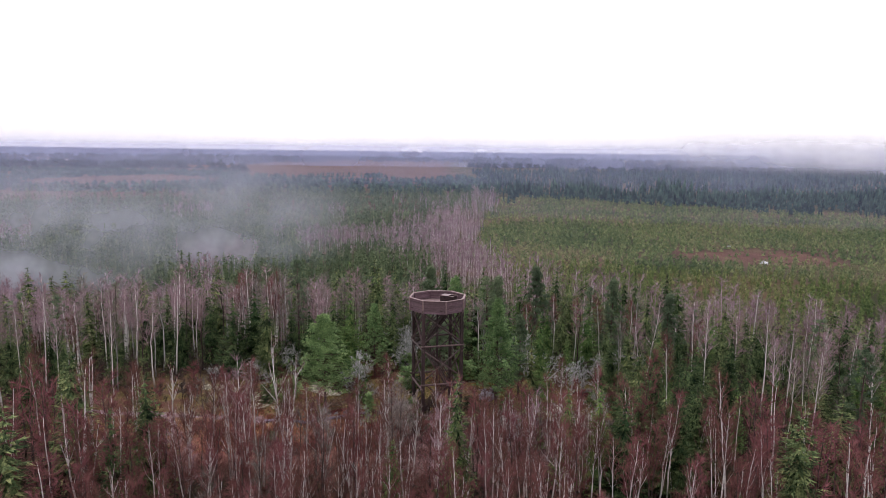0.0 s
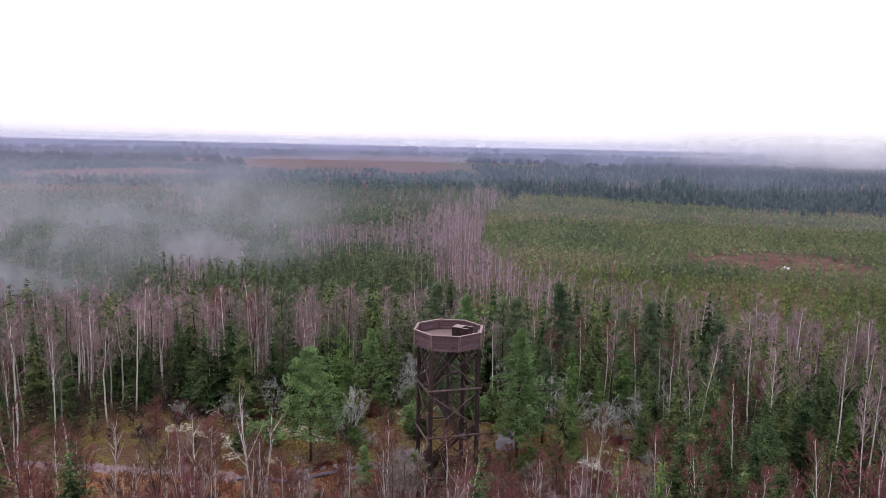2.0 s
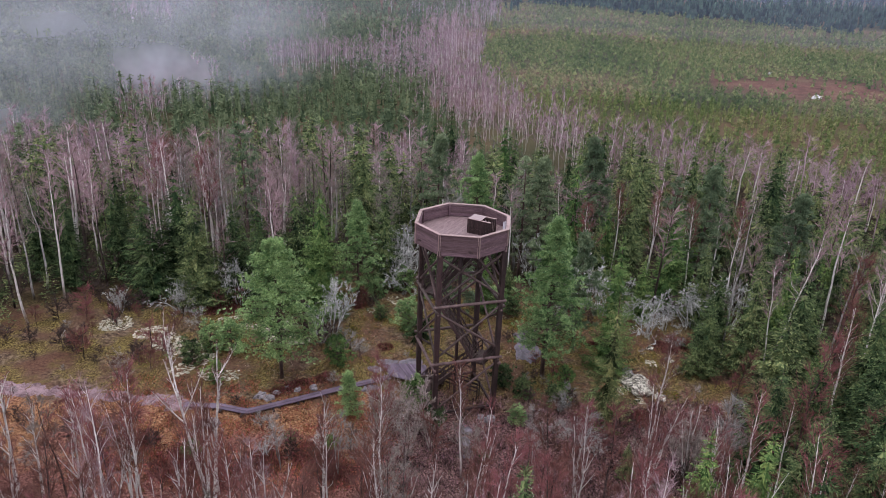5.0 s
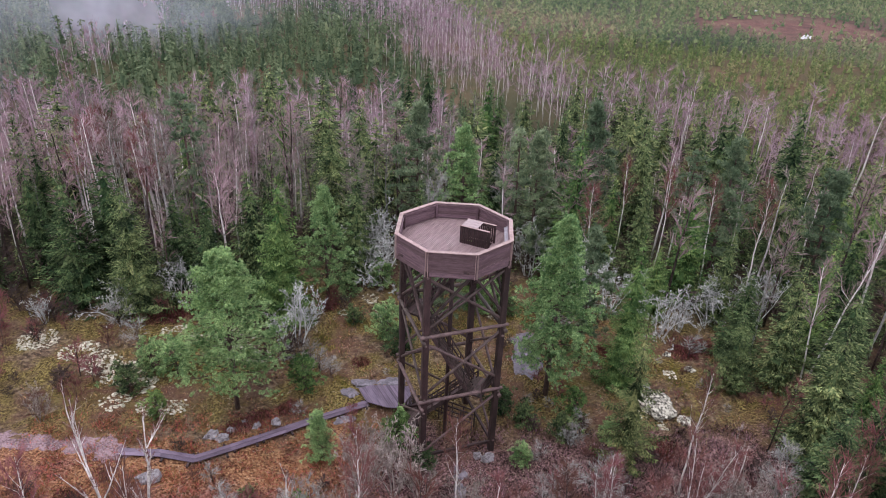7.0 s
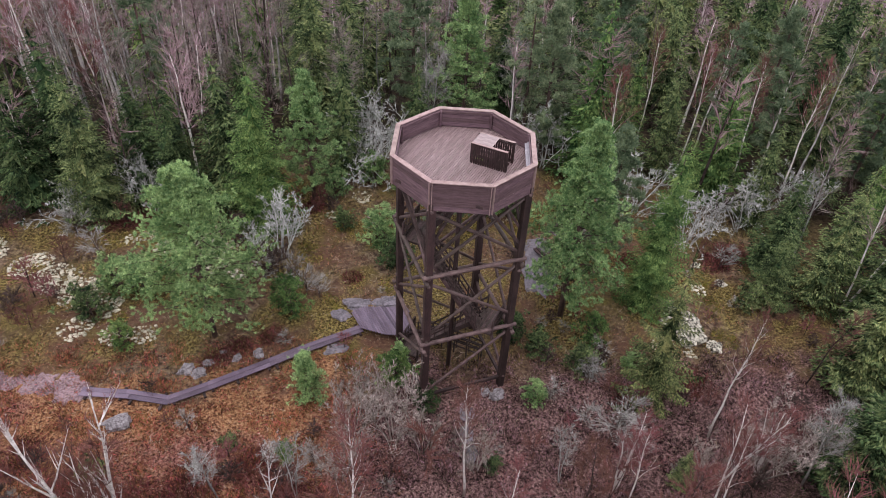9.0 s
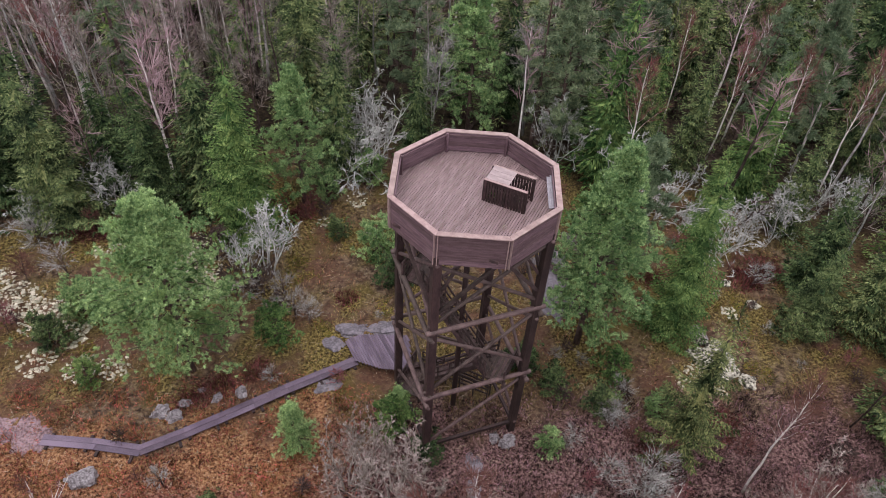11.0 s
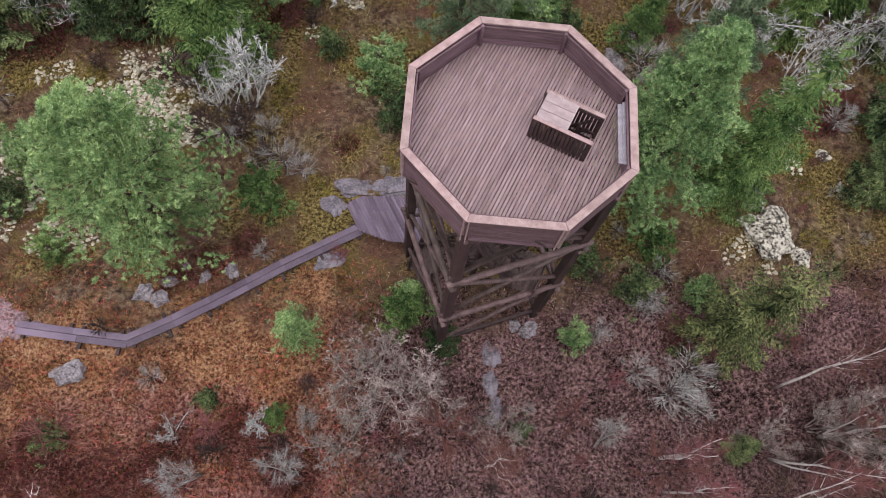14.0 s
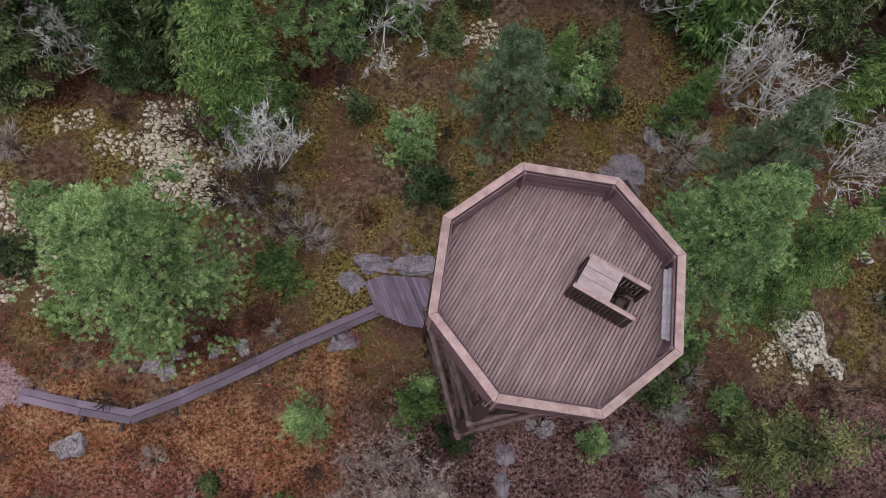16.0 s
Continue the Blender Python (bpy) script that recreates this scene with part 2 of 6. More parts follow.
    l.new(bs.outputs[0], out.inputs["Surface"])
    return m


M_GROUND = ground_material()


def mist_haze_material(name, amount, z_low, z_high, z_fade, colour=(0.62, 0.66, 0.97), scale=0.004, lo=0.35, hi=0.75, ball=None):
    """Mist wisps and stand-in haze veils: a see-through white scatterer whose density follows soft noise and fades with
    height, or from a centre.
    """
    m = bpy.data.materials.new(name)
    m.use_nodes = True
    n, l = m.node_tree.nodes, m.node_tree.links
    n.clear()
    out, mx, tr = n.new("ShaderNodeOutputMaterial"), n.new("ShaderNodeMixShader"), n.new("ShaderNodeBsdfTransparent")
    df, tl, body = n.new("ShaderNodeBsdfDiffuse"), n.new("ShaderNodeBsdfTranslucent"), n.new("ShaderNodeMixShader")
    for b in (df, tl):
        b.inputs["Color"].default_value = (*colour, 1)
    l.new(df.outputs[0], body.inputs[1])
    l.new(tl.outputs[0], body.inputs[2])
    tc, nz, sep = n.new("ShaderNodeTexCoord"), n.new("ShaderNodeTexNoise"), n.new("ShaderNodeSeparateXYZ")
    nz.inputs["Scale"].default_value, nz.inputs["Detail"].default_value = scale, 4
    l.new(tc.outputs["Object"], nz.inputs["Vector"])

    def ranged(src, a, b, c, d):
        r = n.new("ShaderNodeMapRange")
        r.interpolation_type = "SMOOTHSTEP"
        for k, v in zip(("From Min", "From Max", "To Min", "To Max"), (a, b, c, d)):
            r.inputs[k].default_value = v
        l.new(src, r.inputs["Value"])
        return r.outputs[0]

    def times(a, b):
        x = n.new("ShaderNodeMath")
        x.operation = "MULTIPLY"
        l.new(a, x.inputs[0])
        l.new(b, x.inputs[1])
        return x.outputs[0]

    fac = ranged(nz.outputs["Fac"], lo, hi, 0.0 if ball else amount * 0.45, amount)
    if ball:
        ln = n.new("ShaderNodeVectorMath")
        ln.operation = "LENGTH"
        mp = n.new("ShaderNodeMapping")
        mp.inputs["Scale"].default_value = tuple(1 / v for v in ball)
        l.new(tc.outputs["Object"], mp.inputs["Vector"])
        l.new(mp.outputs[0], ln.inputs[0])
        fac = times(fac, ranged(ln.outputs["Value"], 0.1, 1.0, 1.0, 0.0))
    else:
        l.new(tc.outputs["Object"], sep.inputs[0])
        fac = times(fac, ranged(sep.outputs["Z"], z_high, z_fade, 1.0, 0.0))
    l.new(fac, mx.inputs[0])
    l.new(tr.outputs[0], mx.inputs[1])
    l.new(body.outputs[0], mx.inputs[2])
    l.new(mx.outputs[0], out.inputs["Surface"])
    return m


# ---- mesh helpers ----
rng = np.random.default_rng(7)


def mesh_from(name, V, F, mats, index=None, smooth=False):
    """A triangle mesh from arrays of corners and faces."""
    V, F = np.asarray(V, np.float32).reshape(-1, 3), np.asarray(F, np.int32).reshape(-1, 3)
    me = bpy.data.meshes.new(name)
    me.vertices.add(len(V))
    me.vertices.foreach_set("co", V.ravel())
    me.loops.add(F.size)
    me.loops.foreach_set("vertex_index", F.ravel())
    me.polygons.add(len(F))
    me.polygons.foreach_set("loop_start", np.arange(0, F.size, 3, dtype=np.int32))
    if smooth:
        me.polygons.foreach_set("use_smooth", np.ones(len(F), bool))
    for m in (mats if isinstance(mats, (list, tuple)) else [mats]):
        me.materials.append(m)
    if index is not None:
        me.polygons.foreach_set("material_index", np.asarray(index, np.int32))
    me.update(calc_edges=True)
    return me


class Geo:
    """Corners and faces gathered from many small pieces."""

    def __init__(self):
        self.v, self.f, self.n = [], [], 0

    def add(self, V, F):
        V = np.asarray(V, float).reshape(-1, 3)
        self.v.append(V)
        self.f.append(np.asarray(F, int).reshape(-1, 3) + self.n)
        self.n += len(V)

    def arrays(self):
        return np.concatenate(self.v), np.concatenate(self.f)

    def spikes(self, base, tip, width, flat=0.0):
        """Thin triangles from base to tip, one for each row; flat turns their faces up, as needles spread to the light."""
        base, tip = np.asarray(base, float).reshape(-1, 3), np.asarray(tip, float).reshape(-1, 3)
        k = len(base)
        side = np.cross(tip - base, rng.normal(size=(k, 3)) + np.array([0, 0, flat]))
        side /= np.linalg.norm(side, axis=1, keepdims=True) + 1e-9
        w = np.broadcast_to(np.asarray(width, float).reshape(-1, 1), (k, 1)) / 2
        V = np.stack([base - side * w, base + side * w, tip], 1).reshape(-1, 3)
        self.add(V, np.arange(3 * k).reshape(-1, 3))

    def tube(self, pts, radii, sides=5, cap=True):
        pts = np.asarray(pts, float)
        k = len(pts)
        radii = np.broadcast_to(np.asarray(radii, float), (k,))
        d = np.gradient(pts, axis=0)
        d /= np.linalg.norm(d, axis=1, keepdims=True) + 1e-9
        ref = np.where(np.abs(d[:, 2:3]) > 0.9, np.array([[1.0, 0, 0]]), np.array([[0, 0, 1.0]]))
        a = np.cross(d, ref)
        a /= np.linalg.norm(a, axis=1, keepdims=True)
        b = np.cross(d, a)
        t = np.arange(sides) * 2 * math.pi / sides
        V = (pts[:, None] + radii[:, None, None] * (a[:, None] * np.cos(t)[None, :, None] + b[:, None] * np.sin(t)[None, :, None])).reshape(-1, 3)
        F = []
        for i in range(k - 1):
            for j in range(sides):
                p, q = i * sides + j, i * sides + (j + 1) % sides
                F += [(p, q, q + sides), (p, q + sides, p + sides)]
        if cap:
            for i in range(1, sides - 1):
                F += [(0, i + 1, i), ((k - 1) * sides, (k - 1) * sides + i, (k - 1) * sides + i + 1)]
        self.add(V, F)


def bm_mesh(name, bm, mat):
    me = bpy.data.meshes.new(name)
    bm.to_mesh(me)
    bm.free()
    me.materials.append(mat)
    return me


def child(name, me, parent, label=""):
    ob = new(name, me)
    ob.parent = parent
    if label:
        ob["label"] = label
    return ob


def geo_part(name, geo, mat, parent, label="", smooth=False):
    return child(name, mesh_from(name, *geo.arrays(), mat, smooth=smooth), parent, label)


def box_bm(size, bevel=0.006):
    bm = bmesh.new()
    bmesh.ops.create_cube(bm, size=1.0)
    bmesh.ops.scale(bm, vec=size, verts=bm.verts)
    if bevel:
        bmesh.ops.bevel(bm, geom=bm.edges[:], offset=bevel, segments=1, affect="EDGES")
    return bm


def timber(name, p, q, w, h, mat, parent, label="", up=(0, 0, 1), bevel=0.006):
    """A squared timber from p to q, w wide and h high."""
    p, q = Vector(p), Vector(q)
    d = (q - p).normalized()
    s = d.cross(Vector(up))
    if s.length < 1e-4:
        s = Vector((1, 0, 0))
    s.normalize()
    u = s.cross(d)
    bm = box_bm(((q - p).length, w, h), bevel)
    m = Matrix((d, s, u)).transposed().to_4x4()
    m.translation = (p + q) / 2
    ob = child(name, bm_mesh(name, bm, mat), parent, label)
    ob.matrix_basis = m
    return ob


def pole(name, p, q, r, mat, parent, label="", sides=10):
    """A round pole from p to q, a little thinner at the top, with chamfered ends."""
    p, q = np.array(p, float), np.array(q, float)
    d = (q - p) / np.linalg.norm(q - p)
    g = Geo()
    g.tube([p, p + d * 0.02, (p + q) / 2, q - d * 0.02, q], [r * 0.85, r, r * 0.97, r * 0.93, r * 0.8], sides)
    return geo_part(name, g, mat, parent, label, True)


def ground(x, y):
    """Height of the ground: a low rocky rise under the tower, falling to a flat bog, and a gentle ridge far off."""
    x, y = np.asarray(x, float), np.asarray(y, float)
    d = np.sqrt(((x + 10) / 46) ** 2 + ((y - 86) / 25) ** 2)
    s = np.clip((d - 0.75) / 1.5, 0, 1)
    s = s * s * (3 - 2 * s)
    r = np.sqrt(x * x + y * y)
    lump = 0.16 * np.sin(0.55 * x + 1.3) * np.sin(0.62 * y + 0.4) + 0.09 * np.sin(1.3 * x - 0.8 * y) + 0.05 * np.sin(2.9 * x + 2.1 * y)
    ridge = np.clip((r - 2300) / 2300, 0, 1) ** 1.3 * 16
    front = -0.5 * np.clip((79 - y) / 6, 0, 1) * (d < 1)
    return -0.35 + lump * (1 - 0.6 * s) + front - 8.8 * s + ridge
# ---- the ground, one sheet out to the horizon ----
def build_ground():
    def axis(c, n_fine, fine, reach):
        a = [0.0]
        step = fine
        while a[-1] < reach:
            step = fine if a[-1] < n_fine else step * 1.16
            a.append(a[-1] + step)
        a = np.array(a)
        return np.concatenate([c - a[:0:-1], c + a])
    xs, ys = axis(-3, 42, 0.5, 4900), axis(84, 30, 0.5, 4900)
    X, Y = np.meshgrid(xs, ys)
    Z = ground(X, Y)
    near = np.exp(-(((X + 5) / 60) ** 2 + ((Y - 84) / 40) ** 2))
    Z += near * rng.normal(0, 0.035, X.shape)
    V = np.stack([X, Y, Z], -1).reshape(-1, 3)
    w, h = len(xs), len(ys)
    i = (np.arange(h - 1)[:, None] * w + np.arange(w - 1)[None]).ravel()
    F = np.concatenate([np.stack([i, i + 1, i + w + 1], 1), np.stack([i, i + w + 1, i + w], 1)])
    me = mesh_from("ground", V, F, M_GROUND, smooth=True)
    att = me.attributes.new("bog", "FLOAT", "POINT")
    d = np.sqrt(((X + 10) / 60) ** 2 + ((Y - 86) / 45) ** 2)
    att.data.foreach_set("value", np.clip((d - 0.9) / 0.8, 0, 1).ravel().astype(np.float32))
    nz = np.array([noise.noise(Vector((x * 0.35, y * 0.35, 2.0))) + 0.6 * noise.noise(Vector((x * 1.1, y * 1.1, 7.0))) for x, y in zip(X.ravel(), Y.ravel())]).reshape(X.shape)

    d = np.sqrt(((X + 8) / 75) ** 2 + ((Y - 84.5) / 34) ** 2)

    def smooth(v):
        v = np.clip(v, 0, 1)
        return v * v * (3 - 2 * v)
    front = smooth((81.5 - Y) / 3 + nz * 1.2)
    west = smooth((-4.5 - X) / 4 + nz * 0.8)
    for key, val in (("rust", front * west * 0.9), ("maroon", front * west * smooth((77.2 - Y) / 4 + nz * 1.5) * 0.8), ("twiggy", front * (1 - west)), ("ochre", (1 - front) * smooth(0.45 + nz * 1.6)),
                     ("peat", np.maximum(smooth(1.6 - 1.4 * np.sqrt(((X - 126) / 46) ** 2 + ((Y - 276) / 34) ** 2) + nz * 0.5), 0.75 * smooth((Y - 470) / 60) * smooth((40 - X) / 40))),
                     # wood: mask for the floor colour that holds the trees' shade
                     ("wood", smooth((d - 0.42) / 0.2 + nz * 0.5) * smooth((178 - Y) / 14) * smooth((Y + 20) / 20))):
        me.attributes.new(key, "FLOAT", "POINT").data.foreach_set("value", val.ravel().astype(np.float32))
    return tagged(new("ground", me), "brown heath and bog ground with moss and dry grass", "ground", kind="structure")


build_ground()
# ---- the lookout tower ----
TX, TY, RIM, FLOOR, SKIRT, RAD = -0.32, 80.73, 14.45, 13.48, 12.95, 3.41
TURN0 = 15.7


def at(angle, r, z):
    a = radians(angle)
    return Vector((TX + r * math.cos(a), TY + r * math.sin(a), z))


def build_tower():
    tower = tagged(new("lookout_tower"), "tall brown wooden lookout tower with an octagonal railed platform", "tower")
    corner = [TURN0 + 45 * k for k in range(8)]
    LEG_R = 3.2
    legs = [corner[k] for k in (1, 3, 5, 7)]
    # legs: square laminated timbers on concrete shoes
    for a in legs:
        bm = box_bm((0.34, 0.34, 13.9), 0.02)
        leg = child("leg", bm_mesh("leg", bm, M_DARK), tower, "dark tarred square timber leg")
        leg.matrix_basis = Matrix.Translation(at(a, LEG_R, 6.3)) @ pose(0, 0, 0, 0, 0, TURN0)
    pole("centre_post", at(0, 0, -0.5), at(0, 0, 13.2), 0.13, M_DARK, tower)
    # braces on the four faces: two horizontals, crossed diagonals, a single low diagonal
    for k in range(4):
        a, b = legs[k], legs[(k + 1) % 4]
        o = LEG_R + 0.22
        lift = 0.0 if k % 2 == 0 else -0.5

        def face(ang, z, other):
            # a point on the leg's outer face, pushed a little past the leg
            p, q = at(ang, o, z), at(other, o, z)
            return p + (p - q).normalized() * 0.18
        z1, z2 = 4.6 + lift, 9.1 + lift * 0.7
        pole("crossbeam", face(a, z1, b), face(b, z1, a), 0.115, M_LOG, tower)
        pole("crossbeam", face(a, z2, b), face(b, z2, a), 0.115, M_LOG, tower)
        o = LEG_R + 0.05
        for za, zb in ((z2 + 0.2, 12.9), (12.9, z2 + 0.2), (z1 + 0.25, z2 - 0.2), (z2 - 0.35, z1 + 0.6)):
            pole("brace", face(a, za, b), face(b, zb, a), 0.085, M_LOG, tower)
        pole("brace", face(a, 0.5, b), face(b, z1 - 0.3, a), 0.08, M_LOG, tower)
        timber("sill_beam", at(a, LEG_R, 0.35), at(b, LEG_R, 0.35), 0.14, 0.18, M_DARK, tower)
    # knee braces that carry the platform's corners
    for a in legs:
        for s in (-45, 45):
            timber("knee_brace", at(a, LEG_R, 9.9), at(a + s, 3.0, 13.05), 0.12, 0.14, M_STAIR, tower)
            timber("knee_brace", at(a, LEG_R - 0.1, 10.8), at(a + s * 0.5, 2.2, 13.05), 0.10, 0.12, M_STAIR, tower)
        timber("bearer", at(a, 3.3, 13.15), at(a, 0.05, 13.15), 0.16, 0.24, M_STAIR, tower)
    for k in range(4):
        timber("bearer", at(corner[2 * k], 3.2, 13.12), at(corner[2 * k], 0.2, 13.12), 0.12, 0.2, M_STAIR, tower)
    run = Vector((math.cos(radians(-29.3)), math.sin(radians(-29.3)), 0))
    for k in range(-5, 6):
        half = 2.9 - abs(k) * 0.16
        c = Vector((TX, TY, 13.34)) + Vector((-run.y, run.x, 0)) * (k * 0.52)
        timber("joist", c - run * half, c + run * half, 0.06, 0.14, M_STAIR, tower)
    # deck boards, across the diagonal, cut to the octagon with a hole for the hatch
    side = Vector((-run.y, run.x, 0))
    inner = RAD * math.cos(radians(22.5)) - 0.06
    normals = [Vector((math.cos(radians(c + 22.5)), math.sin(radians(c + 22.5)), 0)) for c in corner]

    def span(u):
        lo, hi = -9.0, 9.0
        for nrm in normals:
            c, k = nrm.dot(run) * u, nrm.dot(side)
            if abs(k) < 1e-6:
                if c > inner:
                    return None
            elif k > 0:
                hi = min(hi, (inner - c) / k)
            else:
                lo = max(lo, (inner - c) / k)
        return (lo, hi) if hi - lo > 0.1 else None

    pitch = 0.102
    for k in range(-34, 35):
        u = k * pitch
        s = span(u)
        if not s:
            continue
        pieces = [s]
        if 0.36 < u < 1.92:
            pieces = [(s[0], HATCH_V - 0.36), (HATCH_V + 0.36, s[1])]
        for lo, hi in pieces:
            c = Vector((TX, TY, FLOOR - 0.016)) + run * u
            timber("deck_plank", c + side * lo, c + side * hi, pitch - 0.018, 0.032, M_DECK, tower, bevel=0.004)
    # parapet: boards, corner strips, inner posts and a wide cap rail
    for k in range(8):
        a, b = corner[k], corner[(k + 1) % 8]
        nb = 6
        hgt = (RIM - 0.04 - SKIRT) / nb
        for j in range(nb):
            z = SKIRT + (j + 0.5) * hgt
            timber("board", at(a, RAD - 0.06, z), at(b, RAD - 0.06, z), 0.03, hgt - 0.008, M_PANEL, tower, bevel=0.004)
        for j in range(4):
            z = FLOOR + 0.05 + (j + 0.5) * 0.215
            timber("inner_board", at(a, RAD - 0.17, z), at(b, RAD - 0.17, z), 0.025, 0.207, M_PANEL, tower, bevel=0.004)
        n = normals[k]
        for s, e in ((a, b), (b, a)):
            p, q = at(s, RAD - 0.03, 0), at(e, RAD - 0.03, 0)
            m = p + (q - p).normalized() * 0.06
            timber("corner_strip", Vector((m.x, m.y, SKIRT - 0.01)), Vector((m.x, m.y, RIM - 0.03)), 0.035, 0.12, M_CAP, tower, up=n)
        timber("handrail", at(a, RAD - 0.24, RIM - 0.14), at(b, RAD - 0.24, RIM - 0.14), 0.05, 0.10, M_PANEL, tower)
        post = at(a, RAD - 0.26, 0)
        timber("post", Vector((post.x, post.y, FLOOR)), Vector((post.x, post.y, RIM - 0.05)), 0.10, 0.10, M_PANEL, tower, up=n)
        # mitred cap board
        bm = bmesh.new()
        outer, inn = RAD + 0.04, RAD - 0.20
        vs = [bm.verts.new(at(x, r, z)) for z in (RIM - 0.045, RIM) for x, r in ((a + 0.06, outer), (b - 0.06, outer), (b - 0.06, inn), (a + 0.06, inn))]
        for f in ((3, 2, 1, 0), (4, 5, 6, 7), (0, 1, 5, 4), (1, 2, 6, 5), (2, 3, 7, 6), (3, 0, 4, 7)):
            bm.faces.new([vs[i] for i in f])
        bmesh.ops.bevel(bm, geom=bm.edges[:], offset=0.006, segments=1, affect="EDGES")
        child("cap_rail", bm_mesh("cap_rail", bm, M_CAP), tower, "pale weathered cap rail")
    # sloping ledge along one inner side
    a, b = corner[7], corner[0]
    for dz, dr in ((0.0, 0.34), (-0.05, 0.46)):
        timber("viewing_ledge", at(a + 4, RAD - dr, RIM - 0.30 + dz), at(b - 4, RAD - dr, RIM - 0.30 + dz), 0.13, 0.03, M_GLASSY, tower, "wet grey sloping ledge board")
    # stair hatch: slatted walls, half roofed
    hc = Vector((TX, TY, 0)) + run * 1.14 + side * HATCH_V
    top = RIM + 0.09
    L, W = 0.84, 0.46
    for sgn in (-1, 1):
        n_sl = 15
        for k in range(n_sl):
            p = hc + run * (-L + (k + 0.5) * 2 * L / n_sl) + side * (sgn * W)
            timber("slat", p + Vector((0, 0, FLOOR - 0.05)), p + Vector((0, 0, top - 0.04)), 0.022, 0.085, M_DARK, tower, up=run, bevel=0.003)
        for z in (FLOOR + 0.15, top - 0.12):
            p = hc + side * (sgn * (W - 0.04))
            timber("hatch_rail", p - run * L + Vector((0, 0, z)), p + run * L + Vector((0, 0, z)), 0.05, 0.09, M_DARK, tower)
        p = hc + side * (sgn * W) + Vector((0, 0, top))
        timber("hatch_cap", p - run * (L + 0.02), p + run * (L + 0.04), 0.12, 0.035, M_CAP, tower)
        for e in (-L, L):
            p = hc + run * e + side * (sgn * (W - 0.05))
            timber("hatch_post", p + Vector((0, 0, FLOOR)), p + Vector((0, 0, top + 0.01)), 0.09, 0.09, M_DARK, tower, up=run)
    for k in range(8):
        p = hc - run * L + side * (-W + (k + 0.5) * 2 * W / 8)
        timber("slat", p + Vector((0, 0, FLOOR - 0.05)), p + Vector((0, 0, top - 0.04)), 0.085, 0.022, M_DARK, tower, up=run, bevel=0.003)
    for k in range(3):
        p = hc + side * (-W + 0.02 + (k + 0.5) * (2 * W - 0.04) / 3)
        timber("roof_board", p - run * (L - 0.03) + Vector((0, 0, top + 0.016)), p + run * 0.12 + Vector((0, 0, top + 0.016)), 0.285, 0.024, M_ROOF, tower)

    # stairs: three flights along the diagonal
    def flight(v, u0, z0, u1, z1, width=0.72):
        base = Vector((TX, TY, 0)) + side * v
        p, q = base + run * u0 + Vector((0, 0, z0)), base + run * u1 + Vector((0, 0, z1))
        for s in (-1, 1):
            off = side * (s * width / 2)
            timber("stringer", p + off, q + off, 0.05, 0.24, M_STAIR, tower)
            for dz in (0.5, 0.95):
                timber("stair_rail", p + off + Vector((0, 0, dz)), q + off + Vector((0, 0, dz)), 0.045, 0.09, M_STAIR, tower)
            n_post = 6
            for k in range(n_post):
                c = p + (q - p) * ((k + 0.5) / n_post) + off
                timber("baluster", c, c + Vector((0, 0, 1.0)), 0.07, 0.07, M_STAIR, tower, up=run)
        n = round((z1 - z0) / 0.19)
        for k in range(n):
            c = p + (q - p) * ((k + 0.5) / n) + Vector((0, 0, 0.08))
            timber("tread", c - side * (width / 2 - 0.03), c + side * (width / 2 - 0.03), 0.24, 0.035, M_LOG, tower)

    def landing(u, v, z, lu, lv):
        c = Vector((TX, TY, z)) + run * u + side * v
        n = max(3, round(lu / 0.14))
        for k in range(n):
            p = c + run * (-lu / 2 + (k + 0.5) * lu / n)
            timber("landing_plank", p - side * lv / 2, p + side * lv / 2, lu / n - 0.012, 0.035, M_LOG, tower)
        e = lu / 2 if u > 0 else -lu / 2
        for dz in (0.12, 0.5, 0.98):
            timber("stair_rail", c + run * e - side * lv / 2 + Vector((0, 0, dz)), c + run * e + side * lv / 2 + Vector((0, 0, dz)), 0.05, 0.09, M_STAIR, tower)
        for k in range(11):
            p = c + run * e + side * (-lv / 2 + k * lv / 10)
            timber("baluster", p - Vector((0, 0, 0.1)), p + Vector((0, 0, 0.98)), 0.035, 0.06, M_STAIR, tower, up=run)
        for s in (-1, 1):
            for w in (-1, 1):
                p = c + run * (s * lu / 2) + side * (w * lv / 2)
                timber("landing_post", p - Vector((0, 0, 0.3)), p + Vector((0, 0, 1.0)), 0.09, 0.09, M_STAIR, tower, up=run)
        for w in (-1, 1):
            timber("landing_beam", c - run * lu / 2 + side * (w * lv / 2.4) - Vector((0, 0, 0.12)), c + run * lu / 2 + side * (w * lv / 2.4) - Vector((0, 0, 0.12)), 0.08, 0.18, M_STAIR, tower)

    flight(0.45, -1.9, 0.1, 1.7, 4.15)
    landing(2.15, 0.0, 4.2, 0.95, 1.75)
    flight(-0.45, 1.7, 4.2, -1.7, 8.55)
    landing(-2.1, 0.0, 8.6, 0.95, 1.75)
    flight(HATCH_V, -1.75, 8.6, 1.75, 13.38, 0.68)
    landing(-2.2, 0.2, 0.1, 1.2, 2.0)
    for v in (0.85, 1.25):
        c = Vector((TX, TY, 0)) + side * v
        for dz in (0.4, 0.75, 1.1):
            timber("stair_rail", c - run * 2.4 + Vector((0, 0, dz)), c + run * 1.5 + Vector((0, 0, dz)), 0.05, 0.09, M_STAIR, tower)
        for k in range(6):
            p = c + run * (-2.4 + k * 0.78)
            timber("baluster", p - Vector((0, 0, 0.3)), p + Vector((0, 0, 1.15)), 0.07, 0.07, M_STAIR, tower, up=run)
    return tower


HATCH_V = 0.58
